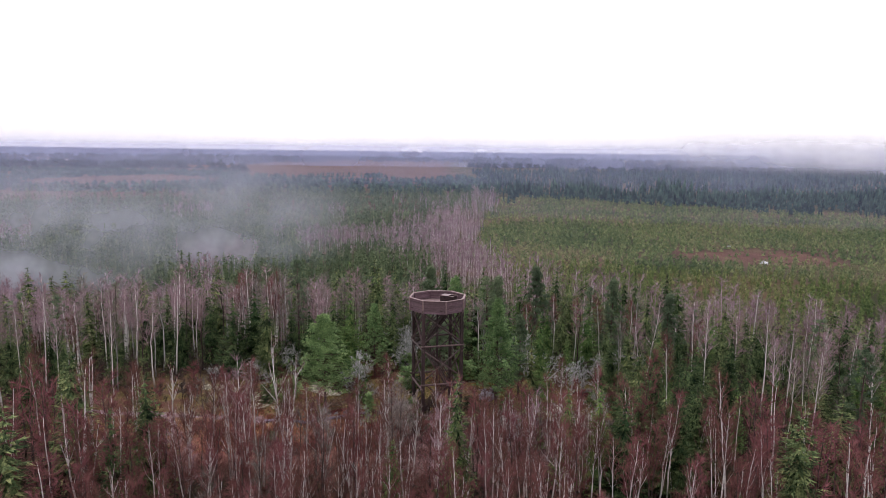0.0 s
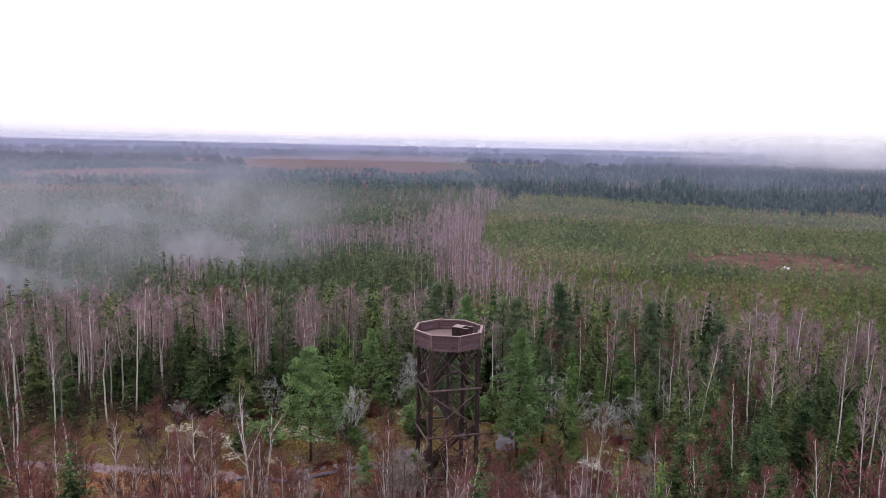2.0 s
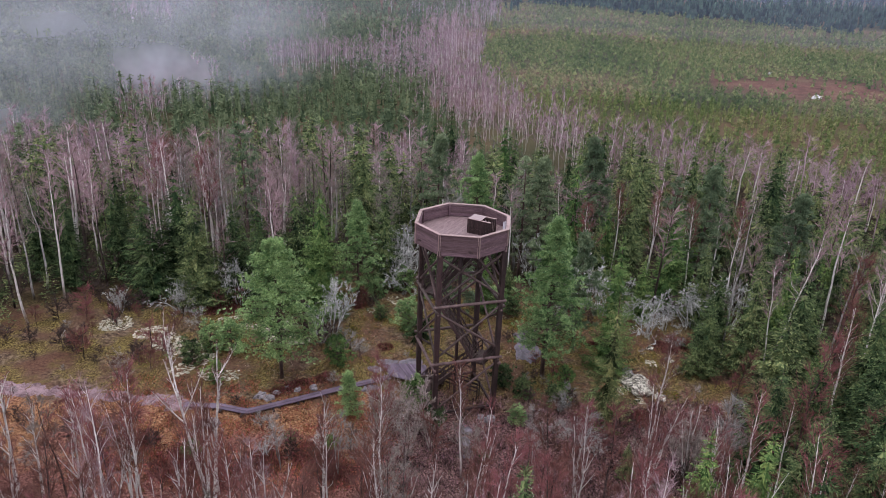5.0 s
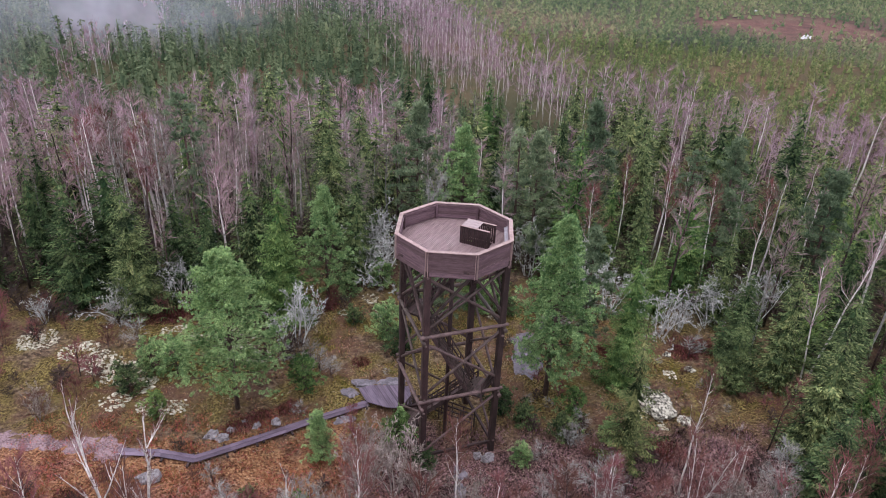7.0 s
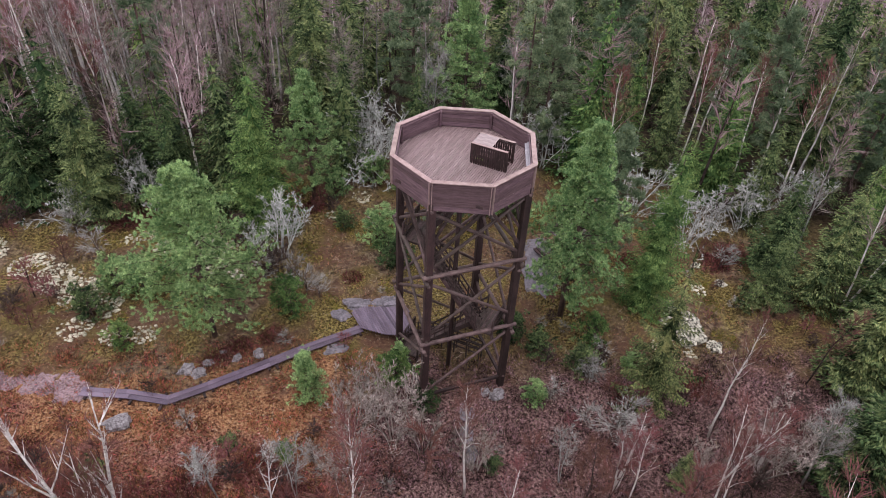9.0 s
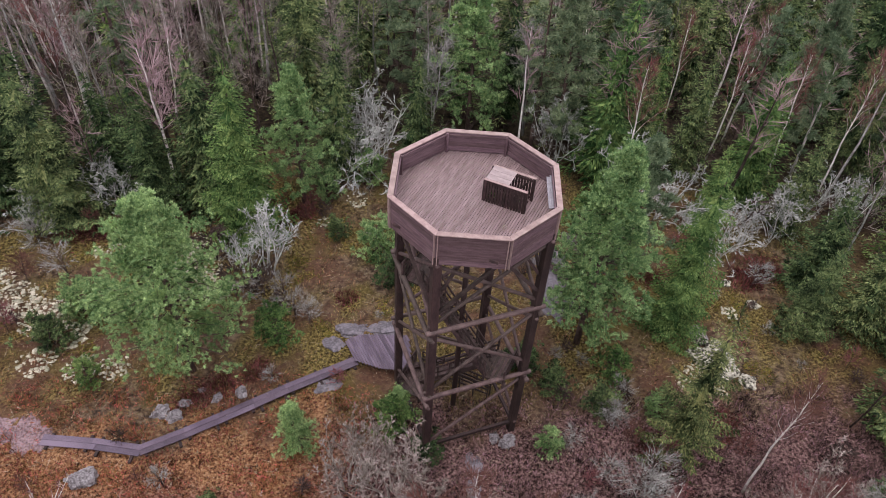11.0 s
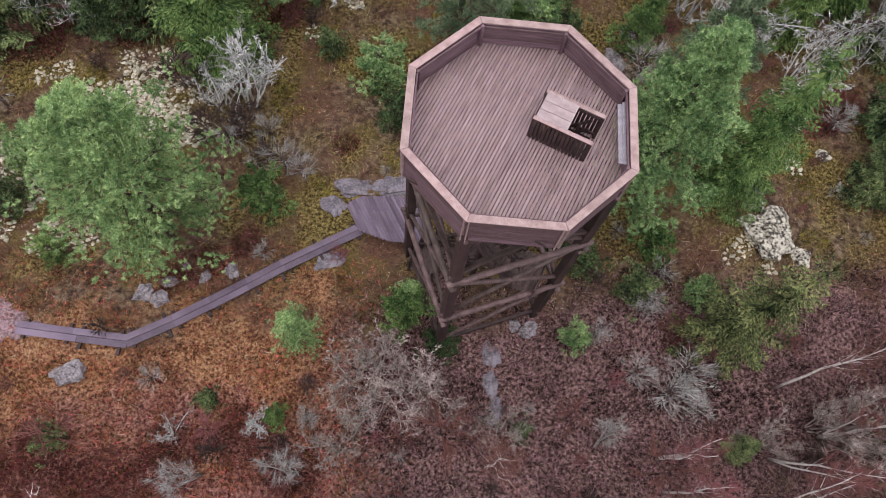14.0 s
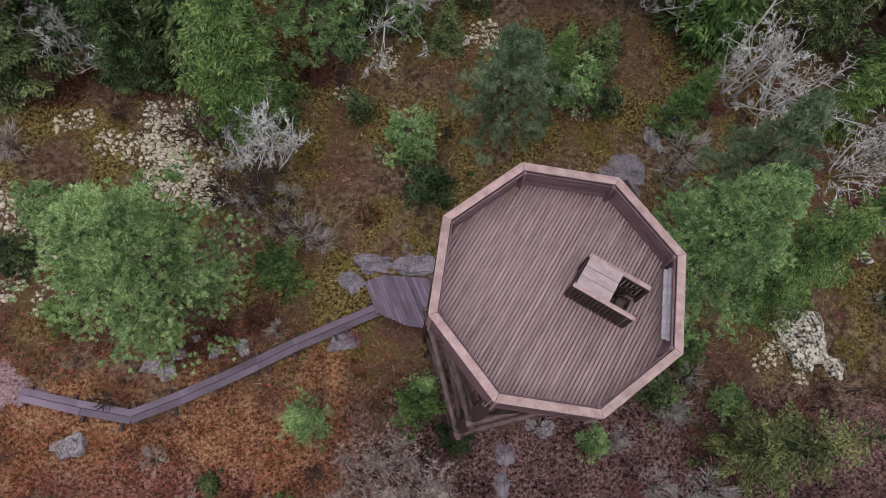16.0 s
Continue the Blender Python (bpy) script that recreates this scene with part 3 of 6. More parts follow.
tower = build_tower()


def nest(inner, outer):
    """Hang each small piece of the tower under the nearest part that carries it."""
    carriers = [c for c in tower.children if c.name.split(".")[0] == outer]
    for ob in [c for c in tower.children if c.name.split(".")[0] == inner]:
        part = min(carriers, key=lambda c: (c.matrix_basis.translation - ob.matrix_basis.translation).length)
        m = part.matrix_basis.inverted() @ ob.matrix_basis
        ob.parent = part
        ob.matrix_basis = m


nest("tread", "stringer")
nest("baluster", "stair_rail")
nest("slat", "hatch_rail")
nest("landing_plank", "landing_beam")

# ---- trees ----
def unit(v):
    return v / (np.linalg.norm(v, axis=-1, keepdims=True) + 1e-9)


def spruce_geo(h, r, step, n_branch, dens, start=0.05, sides=6, shoot=(0.3, 0.55), fat=0.34, core=12, core_r=0.5, power=0.85, dead=0, twig=0.3, loose=1.0, broad=0.36):
    """Trunk and crown of a spruce: whorls of drooping fronds, each a flat spray of many small shoots, over bare dead twigs."""
    trunk, crown = Geo(), Geo()
    up = np.array([0, 0, 1.0])
    lean = rng.normal(0, 0.012, 2)
    zs = np.linspace(0, h, 7)
    trunk.tube(np.stack([lean[0] * zs, lean[1] * zs, zs - 0.3 * (zs == 0)], 1), 0.011 * h * (1 - zs / h) ** 0.9 + 0.01, sides)
    bases, tips, widths = [], [], []
    z, phase = start * h, 0.0
    while z < h * 0.985:
        f = z / h
        L0 = r * ((1 - f) ** power) * min(1.0, 0.72 + f * 2.0) + 0.12
        nb = max(3, int(round(n_branch * (0.5 + 0.6 * (1 - f)))))
        phase += 2.4
        for k in range(nb):
            if rng.random() < 0.08:
                continue
            a = phase + 2 * math.pi * k / nb + rng.normal(0, 0.22)
            L = L0 * rng.uniform(0.66, 1.16)
            drop = L * rng.uniform(0.22, 0.5) * (1 - 0.75 * f)
            lift = L * 0.5 * max(0.0, f - 0.6)
            d = np.array([math.cos(a), math.sin(a), 0.0])
            s = np.array([-d[1], d[0], 0.0])
            o = np.array([lean[0] * z, lean[1] * z, z + rng.uniform(-0.5, 0.5) * step])
            n = int(dens * L ** 1.6) + 5
            rows = max(4, int(L / twig))
            t = np.clip((np.floor(rng.uniform(0.06, 1, n) ** 0.8 * rows) + 0.5 + rng.normal(0, 0.12, n)) / rows, 0.05, 1)
            q = rng.uniform(-1, 1, n) * (broad * L * (1.03 - t) ** 0.6 + 0.04)
            high = -drop * np.sin(t * 2.2) * 0.9 + (0.10 * L + lift) * t ** 2 - 0.4 * np.abs(q)
            p = o + d * (L * t + 0.4 * np.abs(q))[:, None] + s * q[:, None] + up * high[:, None]
            way = unit(d * 0.8 + s * (np.sign(q) * 0.4)[:, None] + up * (-0.32 * (1 - f)) + rng.uniform(-0.3, 0.3, (n, 3)) * loose)
            ln = rng.uniform(*shoot, n) * min(1.0, 0.45 + 0.4 * L)
            bases.append(p)
            tips.append(p + way * ln[:, None])
            widths.append(ln * fat * rng.uniform(0.8, 1.25, n))
        z += step * (1.0 - 0.45 * f)
    k = 7
    top = np.array([lean[0] * h, lean[1] * h, h])
    bases.append(np.repeat((top - [0, 0, 0.05 * h])[None], k, 0))
    tips.append(top + np.stack([rng.normal(0, 0.12, k), rng.normal(0, 0.12, k), rng.uniform(-0.3, 0.3, k)], 1))
    widths.append(np.full(k, 0.12))
    crown.spikes(np.concatenate(bases), np.concatenate(tips), np.concatenate(widths), 2.2)
    # ragged inner boughs, so that the crown is not see-through
    for k in range(core):
        f = start + (0.97 - start) * k / core
        q = core_r * r * ((1 - f) ** power) * min(1.0, 0.72 + f * 2.0) + 0.06
        a = k * 1.1 + np.arange(11) * 2 * math.pi / 11 + rng.normal(0, 0.1, 11)
        rr = q * np.where(np.arange(11) % 2, rng.uniform(0.35, 0.7, 11), rng.uniform(0.9, 1.4, 11))
        low = np.stack([rr * np.cos(a) + lean[0] * f * h, rr * np.sin(a) + lean[1] * f * h, f * h - rr * rng.uniform(0.2, 0.55, 11)], 1)
        for i in range(11):
            crown.add([low[i], low[(i + 1) % 11], [lean[0] * f * h, lean[1] * f * h, min(h, f * h + 0.13 * h * (1.05 - f))]], [(0, 1, 2)])
    if dead:
        zd = rng.uniform(0.03, start + 0.12, dead) * h
        a = rng.uniform(0, 6.28, dead)
        b = np.stack([lean[0] * zd, lean[1] * zd, zd], 1)
        trunk.spikes(b, b + np.stack([np.cos(a), np.sin(a), rng.uniform(-0.5, 0.1, dead)], 1) * (r * rng.uniform(0.35, 0.85, dead))[:, None], 0.05)
    return trunk, crown


def pine_geo(h, r, start, n_limb, n_tuft, n_needle, size=0.30, needle_w=0.07, round_top=0.75, sides=7, low=0.5, taper=1.6):
    """Trunk with limbs, and a crown of many needle tufts along the limbs' outer parts."""
    trunk, crown = Geo(), Geo()
    zs = np.linspace(0, h * 0.97, 8)
    wob = np.cumsum(rng.normal(0, 0.02 * h / 8, (8, 2)), 0)
    path = np.stack([wob[:, 0] * (zs > 0), wob[:, 1] * (zs > 0), zs - 0.3 * (zs == 0)], 1)
    trunk.tube(path, 0.013 * h * (1 - zs / h) ** 0.75 + 0.012, sides)
    cent, away = [], []
    for k in range(n_limb):
        f = start + (1 - start) * (k + rng.uniform(0, 1)) / n_limb
        g = (f - start) / (1 - start)
        shape = (low + (1 - low) * g / 0.3) if g < 0.3 else (1.0 - ((g - 0.3) / 0.7) ** taper * round_top)
        L = r * shape * rng.uniform(0.65, 1.12)
        a = k * 2.4 + rng.normal(0, 0.3)
        o = np.array([np.interp(f * h, zs, path[:, 0]), np.interp(f * h, zs, path[:, 1]), f * h])
        rise = rng.uniform(-0.12, 0.32) + 0.4 * g
        t = np.array([0, 0.35, 0.7, 1.0])
        bend = np.array([0, 0.10, 0.32, 0.6]) * rise * L
        pts = o + np.array([math.cos(a), math.sin(a), 0]) * (L * t)[:, None] + np.array([0, 0, 1.0]) * bend[:, None]
        pts[1:, :2] += rng.normal(0, 0.05 * L, (3, 2))
        trunk.tube(pts, np.array([0.042, 0.028, 0.016, 0.007]) * (0.5 + L / 4), 3, False)
        # needle pads along the limb, domed on top
        pads = max(2, n_tuft // 6)
        q = rng.uniform(0.3, 1.03, pads)
        c = np.stack([np.interp(q, t, pts[:, i]) for i in range(3)], 1) + rng.normal(0, 1, (pads, 3)) * np.array([0.15, 0.15, 0.07]) * L ** 0.8
        per = max(2, n_tuft // pads)
        w = unit(rng.normal(size=(pads, per, 3)))
        w[..., 2] = np.abs(w[..., 2]) * 0.75 - 0.12
        w *= rng.uniform(0.5, 1.0, (pads, per, 1)) * min(0.5, 0.13 + 0.085 * r)
        cent.append((c[:, None] + w).reshape(-1, 3))
        away.append(w.reshape(-1, 3))
    cent.append(np.array([[path[-1, 0], path[-1, 1], h]]) + rng.normal(0, 0.2, (max(2, n_tuft // 2), 3)))
    away.append(np.zeros_like(cent[-1]))
    cent, away = np.concatenate(cent), np.concatenate(away)
    m = len(cent)
    d = rng.normal(size=(m, n_needle, 3))
    d[..., 2] = d[..., 2] * 0.8 + 0.4
    d = unit(d + 2.4 * away[:, None])
    ln = size * rng.uniform(0.6, 1.25, (m, n_needle, 1))
    c = cent[:, None] + rng.normal(0, size * 0.3, (m, n_needle, 3))
    crown.spikes((c - d * ln * 0.35).reshape(-1, 3), (c + d * ln).reshape(-1, 3), (needle_w * rng.uniform(0.7, 1.4, m * n_needle)), 1.8)
    return trunk, crown


def birch_geo(h, n_limb, n_twig, n_fine, stems=1, spread=0.28, start=0.35, thick=1.0, fine_w=0.014, wide=0.2, sides=5, fine_len=0.85, limbs=True, loose=0.34):
    """A bare broadleaf tree: slim trunk or trunks, ascending limbs, and a haze of fine twigs."""
    trunk, twig = Geo(), Geo()
    limb = trunk
    for st in range(stems):
        az = rng.uniform(0, 6.28)
        hh = h * (1 if st == 0 else rng.uniform(0.7, 0.97))
        zs = np.linspace(0, hh, 8)
        lean = (0.03 if stems == 1 else 0.08) * rng.uniform(0.4, 1.3)
        wob = np.cumsum(rng.normal(0, 0.02 * hh / 8 * 3, (8, 2)), 0)
        wob[0] = 0
        path = np.stack([math.cos(az) * lean * zs ** 1.1 + wob[:, 0], math.sin(az) * lean * zs ** 1.1 + wob[:, 1], zs - 0.3 * (zs == 0)], 1)
        rad = thick * (0.0078 * hh * (1 - zs / hh) ** 0.8 + 0.009)
        trunk.tube(path, rad, sides)
        nl = max(3, n_limb // stems)
        for k in range(nl):
            f = start + (0.97 - start) * (k + rng.uniform(0, 1)) / nl
            o = np.array([np.interp(f * hh, zs, path[:, i]) for i in range(3)])
            L = wide * hh * (1.12 - f) * rng.uniform(0.6, 1.25) + 0.25
            a = k * 2.4 + rng.normal(0, 0.5)
            d = np.array([math.cos(a) * spread * 2.2, math.sin(a) * spread * 2.2, 1.0])
            d = unit(d)
            t = np.array([0, 0.4, 1.0])
            arch = np.array([0, 0.06, 0.0])
            pts = o + d * (L * t)[:, None] + np.array([0, 0, 1.0]) * (arch * L)[:, None]
            pts[1:] += rng.normal(0, 0.05 * L, (2, 3))
            if limbs:
                limb.tube(pts, thick ** 0.3 * np.array([0.02, 0.012, 0.004]) * (0.6 + L / 4), 3, False)
            q = rng.uniform(0.15, 1.0, n_twig)
            b = np.stack([np.interp(q, t, pts[:, i]) for i in range(3)], 1)
            td = unit(d + rng.normal(0, loose * 1.2, (n_twig, 3)))
            tl = L * rng.uniform(0.22, 0.5, (n_twig, 1)) + 0.15
            e = b + td * tl
            twig.spikes(b, e, fine_w * 1.5)
            if n_fine:
                q2 = rng.uniform(0.1, 1.0, (n_twig, n_fine, 1))
                b2 = b[:, None] + (e - b)[:, None] * q2
                d2 = unit(td[:, None] + rng.normal(0, loose, (n_twig, n_fine, 3)) + np.array([0, 0, 0.15]))
                e2 = b2 + d2 * rng.uniform(0.4, 1.2, (n_twig, n_fine, 1)) * fine_len
                twig.spikes(b2.reshape(-1, 3), e2.reshape(-1, 3), fine_w)
    return trunk, twig


def gnarl_geo(h, stems, kids, lean, thick, n_fine, fine_w, crook=0.2, reach=0.55, stray=0.62, lift=0.3):
    """A bare crooked tree: several stems with three orders of bent branches and short end twigs."""
    trunk, twig = Geo(), Geo()
    up = np.array([0, 0, 1.0])

    def grow(p, d, L, r, level):
        pts = [p]
        for i in range(4):
            d = unit(d + rng.normal(0, crook, 3) + up * 0.05)
            pts.append(pts[-1] + d * L / 4)
        pts = np.array(pts)
        trunk.tube(pts, r * np.array([1.0, 0.8, 0.56, 0.32, 0.1]), 5 if level == 0 else 3, False)
        if level < 2:
            for k in range(kids[level]):
                q = rng.uniform(0.3, 1.0) * 4
                b = np.array([np.interp(q, range(5), pts[:, i]) for i in range(3)])
                grow(b, unit(d * 0.7 + rng.normal(0, stray, 3) + up * lift), L * (1.25 - 0.17 * q) * rng.uniform(0.6, 1.1) * reach, r * (0.62 - 0.1 * q), level + 1)
        else:
            q = rng.uniform(0.2, 1.0, n_fine) * 4
            b = np.stack([np.interp(q, range(5), pts[:, i]) for i in range(3)], 1)
            twig.spikes(b, b + unit(d + rng.normal(0, 0.6, (n_fine, 3))) * (L * rng.uniform(0.25, 0.6, (n_fine, 1))), fine_w)

    for st in range(stems):
        a = st * 2 * math.pi / stems + rng.normal(0, 0.3)
        w = lean * rng.uniform(0.4, 1.2)
        grow(np.array([math.cos(a) * 0.12, math.sin(a) * 0.12, -0.25]), unit(np.array([math.cos(a) * w, math.sin(a) * w, 1.0])), h * rng.uniform(0.7, 1.0), thick, 0)
    return trunk, twig


def tree_model(name, parts, label, category="tree"):
    """Meshes of one tree kind, as (part name, mesh) pairs."""
    return dict(name=name, label=label, category=category, meshes=[(pn, mesh_from(name + "_" + pn, *g.arrays(), mt)) for pn, g, mt in parts])


def plant(model, x, y, scale=1.0, turn=None, tilt=0.0, group="", sink=0.0, label="", z=None, tilt_dir=0.0):
    """Stand one tree as a thing of its own: an empty at its foot with trunk and crown below it."""
    root = tagged(new(model["name"]), label or model["label"], model["category"], group)
    gz = float(ground(x, y)) if z is None else z
    turn = rng.uniform(0, 360) if turn is None else turn
    root.matrix_basis = (Matrix.Translation((x, y, gz - sink)) @ Matrix.Rotation(radians(tilt), 4, Vector((math.cos(radians(tilt_dir)), math.sin(radians(tilt_dir)), 0)))
                         @ Matrix.Rotation(radians(turn), 4, "Z") @ Matrix.Scale(scale, 4))
    for pn, me in model["meshes"]:
        child(pn, me, root)
    return root


def spread_out(templates, places, name, mats, label, category, index_of=None):
    """Many far trees joined into one object: templates are lists of (V, F, material slot)."""
    Vs, Fs, Ms, n = [], [], [], 0
    places = np.asarray(places)
    pick = rng.integers(0, len(templates), len(places)) if index_of is None else np.asarray(index_of)
    for ti, tmpl in enumerate(templates):
        P = places[pick == ti]
        if not len(P):
            continue
        ang = rng.uniform(0, 6.28, len(P))
        c, s = np.cos(ang)[:, None], np.sin(ang)[:, None]
        for V, F, slot in tmpl:
            X = (V[None, :, 0] * c - V[None, :, 1] * s) * P[:, 3:4] * P[:, 4:5] + P[:, 0:1]
            Y = (V[None, :, 0] * s + V[None, :, 1] * c) * P[:, 3:4] * P[:, 4:5] + P[:, 1:2]
            Z = V[None, :, 2] * P[:, 3:4] + P[:, 2:3]
            W = np.stack([X, Y, Z], -1).reshape(-1, 3)
            FF = (F[None] + (np.arange(len(P)) * len(V))[:, None, None] + n).reshape(-1, 3)
            Vs.append(W)
            Fs.append(FF)
            Ms.append(np.full(len(FF), slot))
            n += len(W)
    me = mesh_from(name, np.concatenate(Vs), np.concatenate(Fs), mats, np.concatenate(Ms))
    return tagged(new(name, me), label, category, kind="stuff")


def jitter_grid(x0, x1, y0, y1, step):
    xs, ys = np.arange(x0, x1, step), np.arange(y0, y1, step)
    X, Y = np.meshgrid(xs, ys)
    X = X + rng.uniform(-0.48, 0.48, X.shape) * step
    Y = Y + rng.uniform(-0.48, 0.48, Y.shape) * step
    return np.stack([X.ravel(), Y.ravel()], 1)


# models, each built once
SPRUCE = [tree_model("spruce", list(zip(("trunk", "crown"), g, (M_BARK, mt))), lb) for g, mt, lb in (
    (spruce_geo(15, 3.0, 0.46, 8, 12, 0.10, shoot=(0.22, 0.42), fat=0.36, core=16, core_r=0.55, dead=60), M_SPRUCE, "tall dark green spruce with drooping branches"),
    (spruce_geo(16.5, 3.4, 0.48, 8, 12, 0.10, shoot=(0.22, 0.42), fat=0.36, core=16, core_r=0.55, dead=60), M_SPRUCE, "tall dark green spruce with drooping branches"),
    (spruce_geo(13, 2.4, 0.42, 8, 13, 0.06, shoot=(0.22, 0.4), fat=0.36, core=16, core_r=0.55, dead=40), M_SPRUCE_Y, "slender fresh green spruce"),
    (spruce_geo(15.5, 2.5, 0.46, 8, 12, 0.16, shoot=(0.22, 0.42), fat=0.36, core=16, core_r=0.55, dead=70), M_SPRUCE, "narrow dark green spruce among birches"))]
SPRUCE_NEAR = [tree_model("spruce", list(zip(("trunk", "crown"), g, (M_BARK, mt))), lb) for g, mt, lb in (
    (spruce_geo(10, 2.7, 0.40, 9, 27, 0.03, 6, (0.18, 0.34), 0.36, 16, 0.5, 0.8, twig=0.2, loose=0.6), M_SPRUCE, "dark green young spruce with spreading branches"),
    (spruce_geo(11, 2.4, 0.40, 9, 27, 0.03, 6, (0.18, 0.34), 0.36, 16, 0.5, 0.8, twig=0.2, loose=0.6), M_SPRUCE_Y, "light green young spruce beside the clearing"),
    (spruce_geo(10, 2.6, 0.40, 9, 105, 0.03, 6, (0.09, 0.18), 0.36, 16, 0.5, 0.78, twig=0.2, loose=0.5), M_SPRUCE, "dark green spruce with long spreading boughs"),
    (spruce_geo(11, 2.6, 0.38, 9, 105, 0.03, 6, (0.09, 0.18), 0.36, 16, 0.5, 0.78, twig=0.2, loose=0.5), M_SPRUCE_Y, "light green spruce with upswept twigs"),
    (spruce_geo(10.6, 2.2, 0.6, 7, 130, 0.03, 6, (0.08, 0.16), 0.32, 14, 0.26, 0.72, dead=60, twig=0.16, loose=0.4, broad=0.19), M_SPRUCE_D, "slender dark spruce with separate drooping boughs"),
    (spruce_geo(13.4, 2.5, 0.44, 8, 90, 0.03, 6, (0.09, 0.18), 0.34, 16, 0.4, 0.72, twig=0.18, loose=0.5, broad=0.28), M_SPRUCE_Y, "slender fresh green spruce beside the tall pine"))]
PINE_NEAR = [tree_model("pine", list(zip(("trunk", "crown"), g, (M_BARK, M_PINE))), lb) for g, lb in (
    (pine_geo(11.6, 3.5, 0.22, 110, 60, 26, 0.115, 0.027, 0.9, 7, 0.95, 1.25), "bushy green pine on the rocky clearing"),
    (pine_geo(13.7, 3.0, 0.18, 110, 54, 22, 0.125, 0.03, 0.93, 7, 0.9, 1.1), "tall green pine beside the tower"),
    (pine_geo(11.0, 2.6, 0.18, 80, 24, 18, 0.16, 0.042, 0.92, 7, 0.85, 1.1), "full green pine at the edge of the wood"))]
PINE_SMALL = [tree_model("pine", list(zip(("trunk", "crown"), g, (M_BARK, M_PINE_B))), lb) for g, lb in (
    (pine_geo(7.0, 2.3, 0.15, 60, 18, 24, 0.16, 0.034, 0.8, 6, 0.8, 1.4), "small grey-green pine behind the tower"),
    (pine_geo(9.5, 2.0, 0.18, 56, 18, 18, 0.19, 0.045, 0.9, 6, 0.75, 1.1), "slim grey-green pine at the wood's edge"))]
YOUNG_PINE = tree_model("young_pine", list(zip(("trunk", "crown"), pine_geo(3.8, 1.0, 0.05, 50, 24, 16, 0.10, 0.022, 0.85, 5, 0.8, 1.1), (M_BARK, M_PINE))), "fresh green young pine beside the boardwalk")
PINE_MID = [tree_model("pine", list(zip(("trunk", "crown"), g, (M_BARK, M_PINE_B))), "green pine at the edge of the wood") for g in (
    pine_geo(13, 2.2, 0.3, 34, 9, 12, 0.3, 0.09), pine_geo(14, 2.4, 0.35, 34, 9, 12, 0.3, 0.09))]
BUSH = [tree_model("juniper_bush", list(zip(("stem", "foliage"), g, (M_BARK, mt))), "dense green young conifer bush", "bush") for g, mt in (
    (pine_geo(2.2, 1.0, 0.06, 32, 18, 10, 0.11, 0.034, 0.6, 4), M_SPRUCE_Y), (pine_geo(1.9, 1.15, 0.06, 32, 18, 10, 0.11, 0.034, 0.6, 4), M_PINE),
    (pine_geo(1.6, 1.1, 0.05, 32, 18, 10, 0.11, 0.034, 0.6, 4), M_SPRUCE))]
BIRCH = [tree_model("birch", list(zip(("trunk", "crown"), g, (bk, mt))), lb) for g, bk, mt, lb in (
    (birch_geo(12, 17, 8, 6, start=0.45, spread=0.22, thick=0.9, fine_w=0.024, wide=0.27), M_BIRCH, M_TWIG, "bare white-stemmed birch with red-brown twigs"),
    (birch_geo(11, 18, 8, 6, 2, start=0.4, spread=0.22, thick=0.9, fine_w=0.024, wide=0.27), M_BIRCH, M_TWIG, "bare twin-stemmed birch with red-brown twigs"),
    (birch_geo(13, 17, 8, 6, start=0.48, spread=0.22, thick=0.9, fine_w=0.024, wide=0.27), M_BIRCH, M_TWIG, "tall bare birch with thin red-brown twigs"),
    (birch_geo(9.5, 22, 8, 6, 3, start=0.4, thick=1.4, fine_w=0.022), M_BIRCH, M_TWIG, "bare birch clump with several pale stems"),
    (birch_geo(11.0, 20, 9, 8, 1, 0.32, fine_w=0.02, fine_len=0.7), M_BROWNTWIG, M_TWIG, "bare dark-stemmed birch with dense red-brown twigs"),
    (birch_geo(11.5, 20, 10, 9, 1, 0.36, fine_w=0.014, fine_len=0.6), M_BROWNTWIG, M_ASHTWIG, "bare grey-brown broadleaf tree"),
    (birch_geo(14, 18, 10, 9, start=0.5, spread=0.24, thick=0.85, fine_w=0.015, wide=0.24, fine_len=0.6), M_BIRCH, M_TWIG_B, "tall bare birch with a white stem and mauve twigs"),
    (birch_geo(13, 20, 10, 9, 2, start=0.5, spread=0.24, thick=0.85, fine_w=0.015, wide=0.24, fine_len=0.6), M_BIRCH, M_TWIG_B, "bare twin-stemmed birch with mauve twigs"),
    (birch_geo(10.0, 22, 9, 6, 2, 0.34, fine_w=0.024), M_GREYTWIG, M_GREYTWIG, "bare grey lichened broadleaf tree"))]
SNAG = [tree_model("lichened_tree", list(zip(("trunk", "crown"), g, (M_WHITETWIG, M_WHITETWIG))), "bare grey tree covered in pale lichen") for g in (
    gnarl_geo(3.4, 6, (8, 6), 0.26, 0.04, 13, 0.02, 0.17, 0.4, 0.55, 0.15), gnarl_geo(3.2, 7, (7, 6), 0.34, 0.04, 13, 0.02, 0.17, 0.4, 0.55, 0.15))]
BARE = [tree_model("bare_tree", list(zip(("trunk", "crown"), g, (M_BEIGETWIG, M_BEIGETWIG))), "small bare grey-beige tree with many thin branches") for g in (
    gnarl_geo(3.9, 6, (9, 7), 0.34, 0.042, 12, 0.02, 0.1, 0.4, 0.5, 0.5), gnarl_geo(3.6, 7, (8, 7), 0.42, 0.04, 12, 0.02, 0.1, 0.4, 0.5, 0.5))]
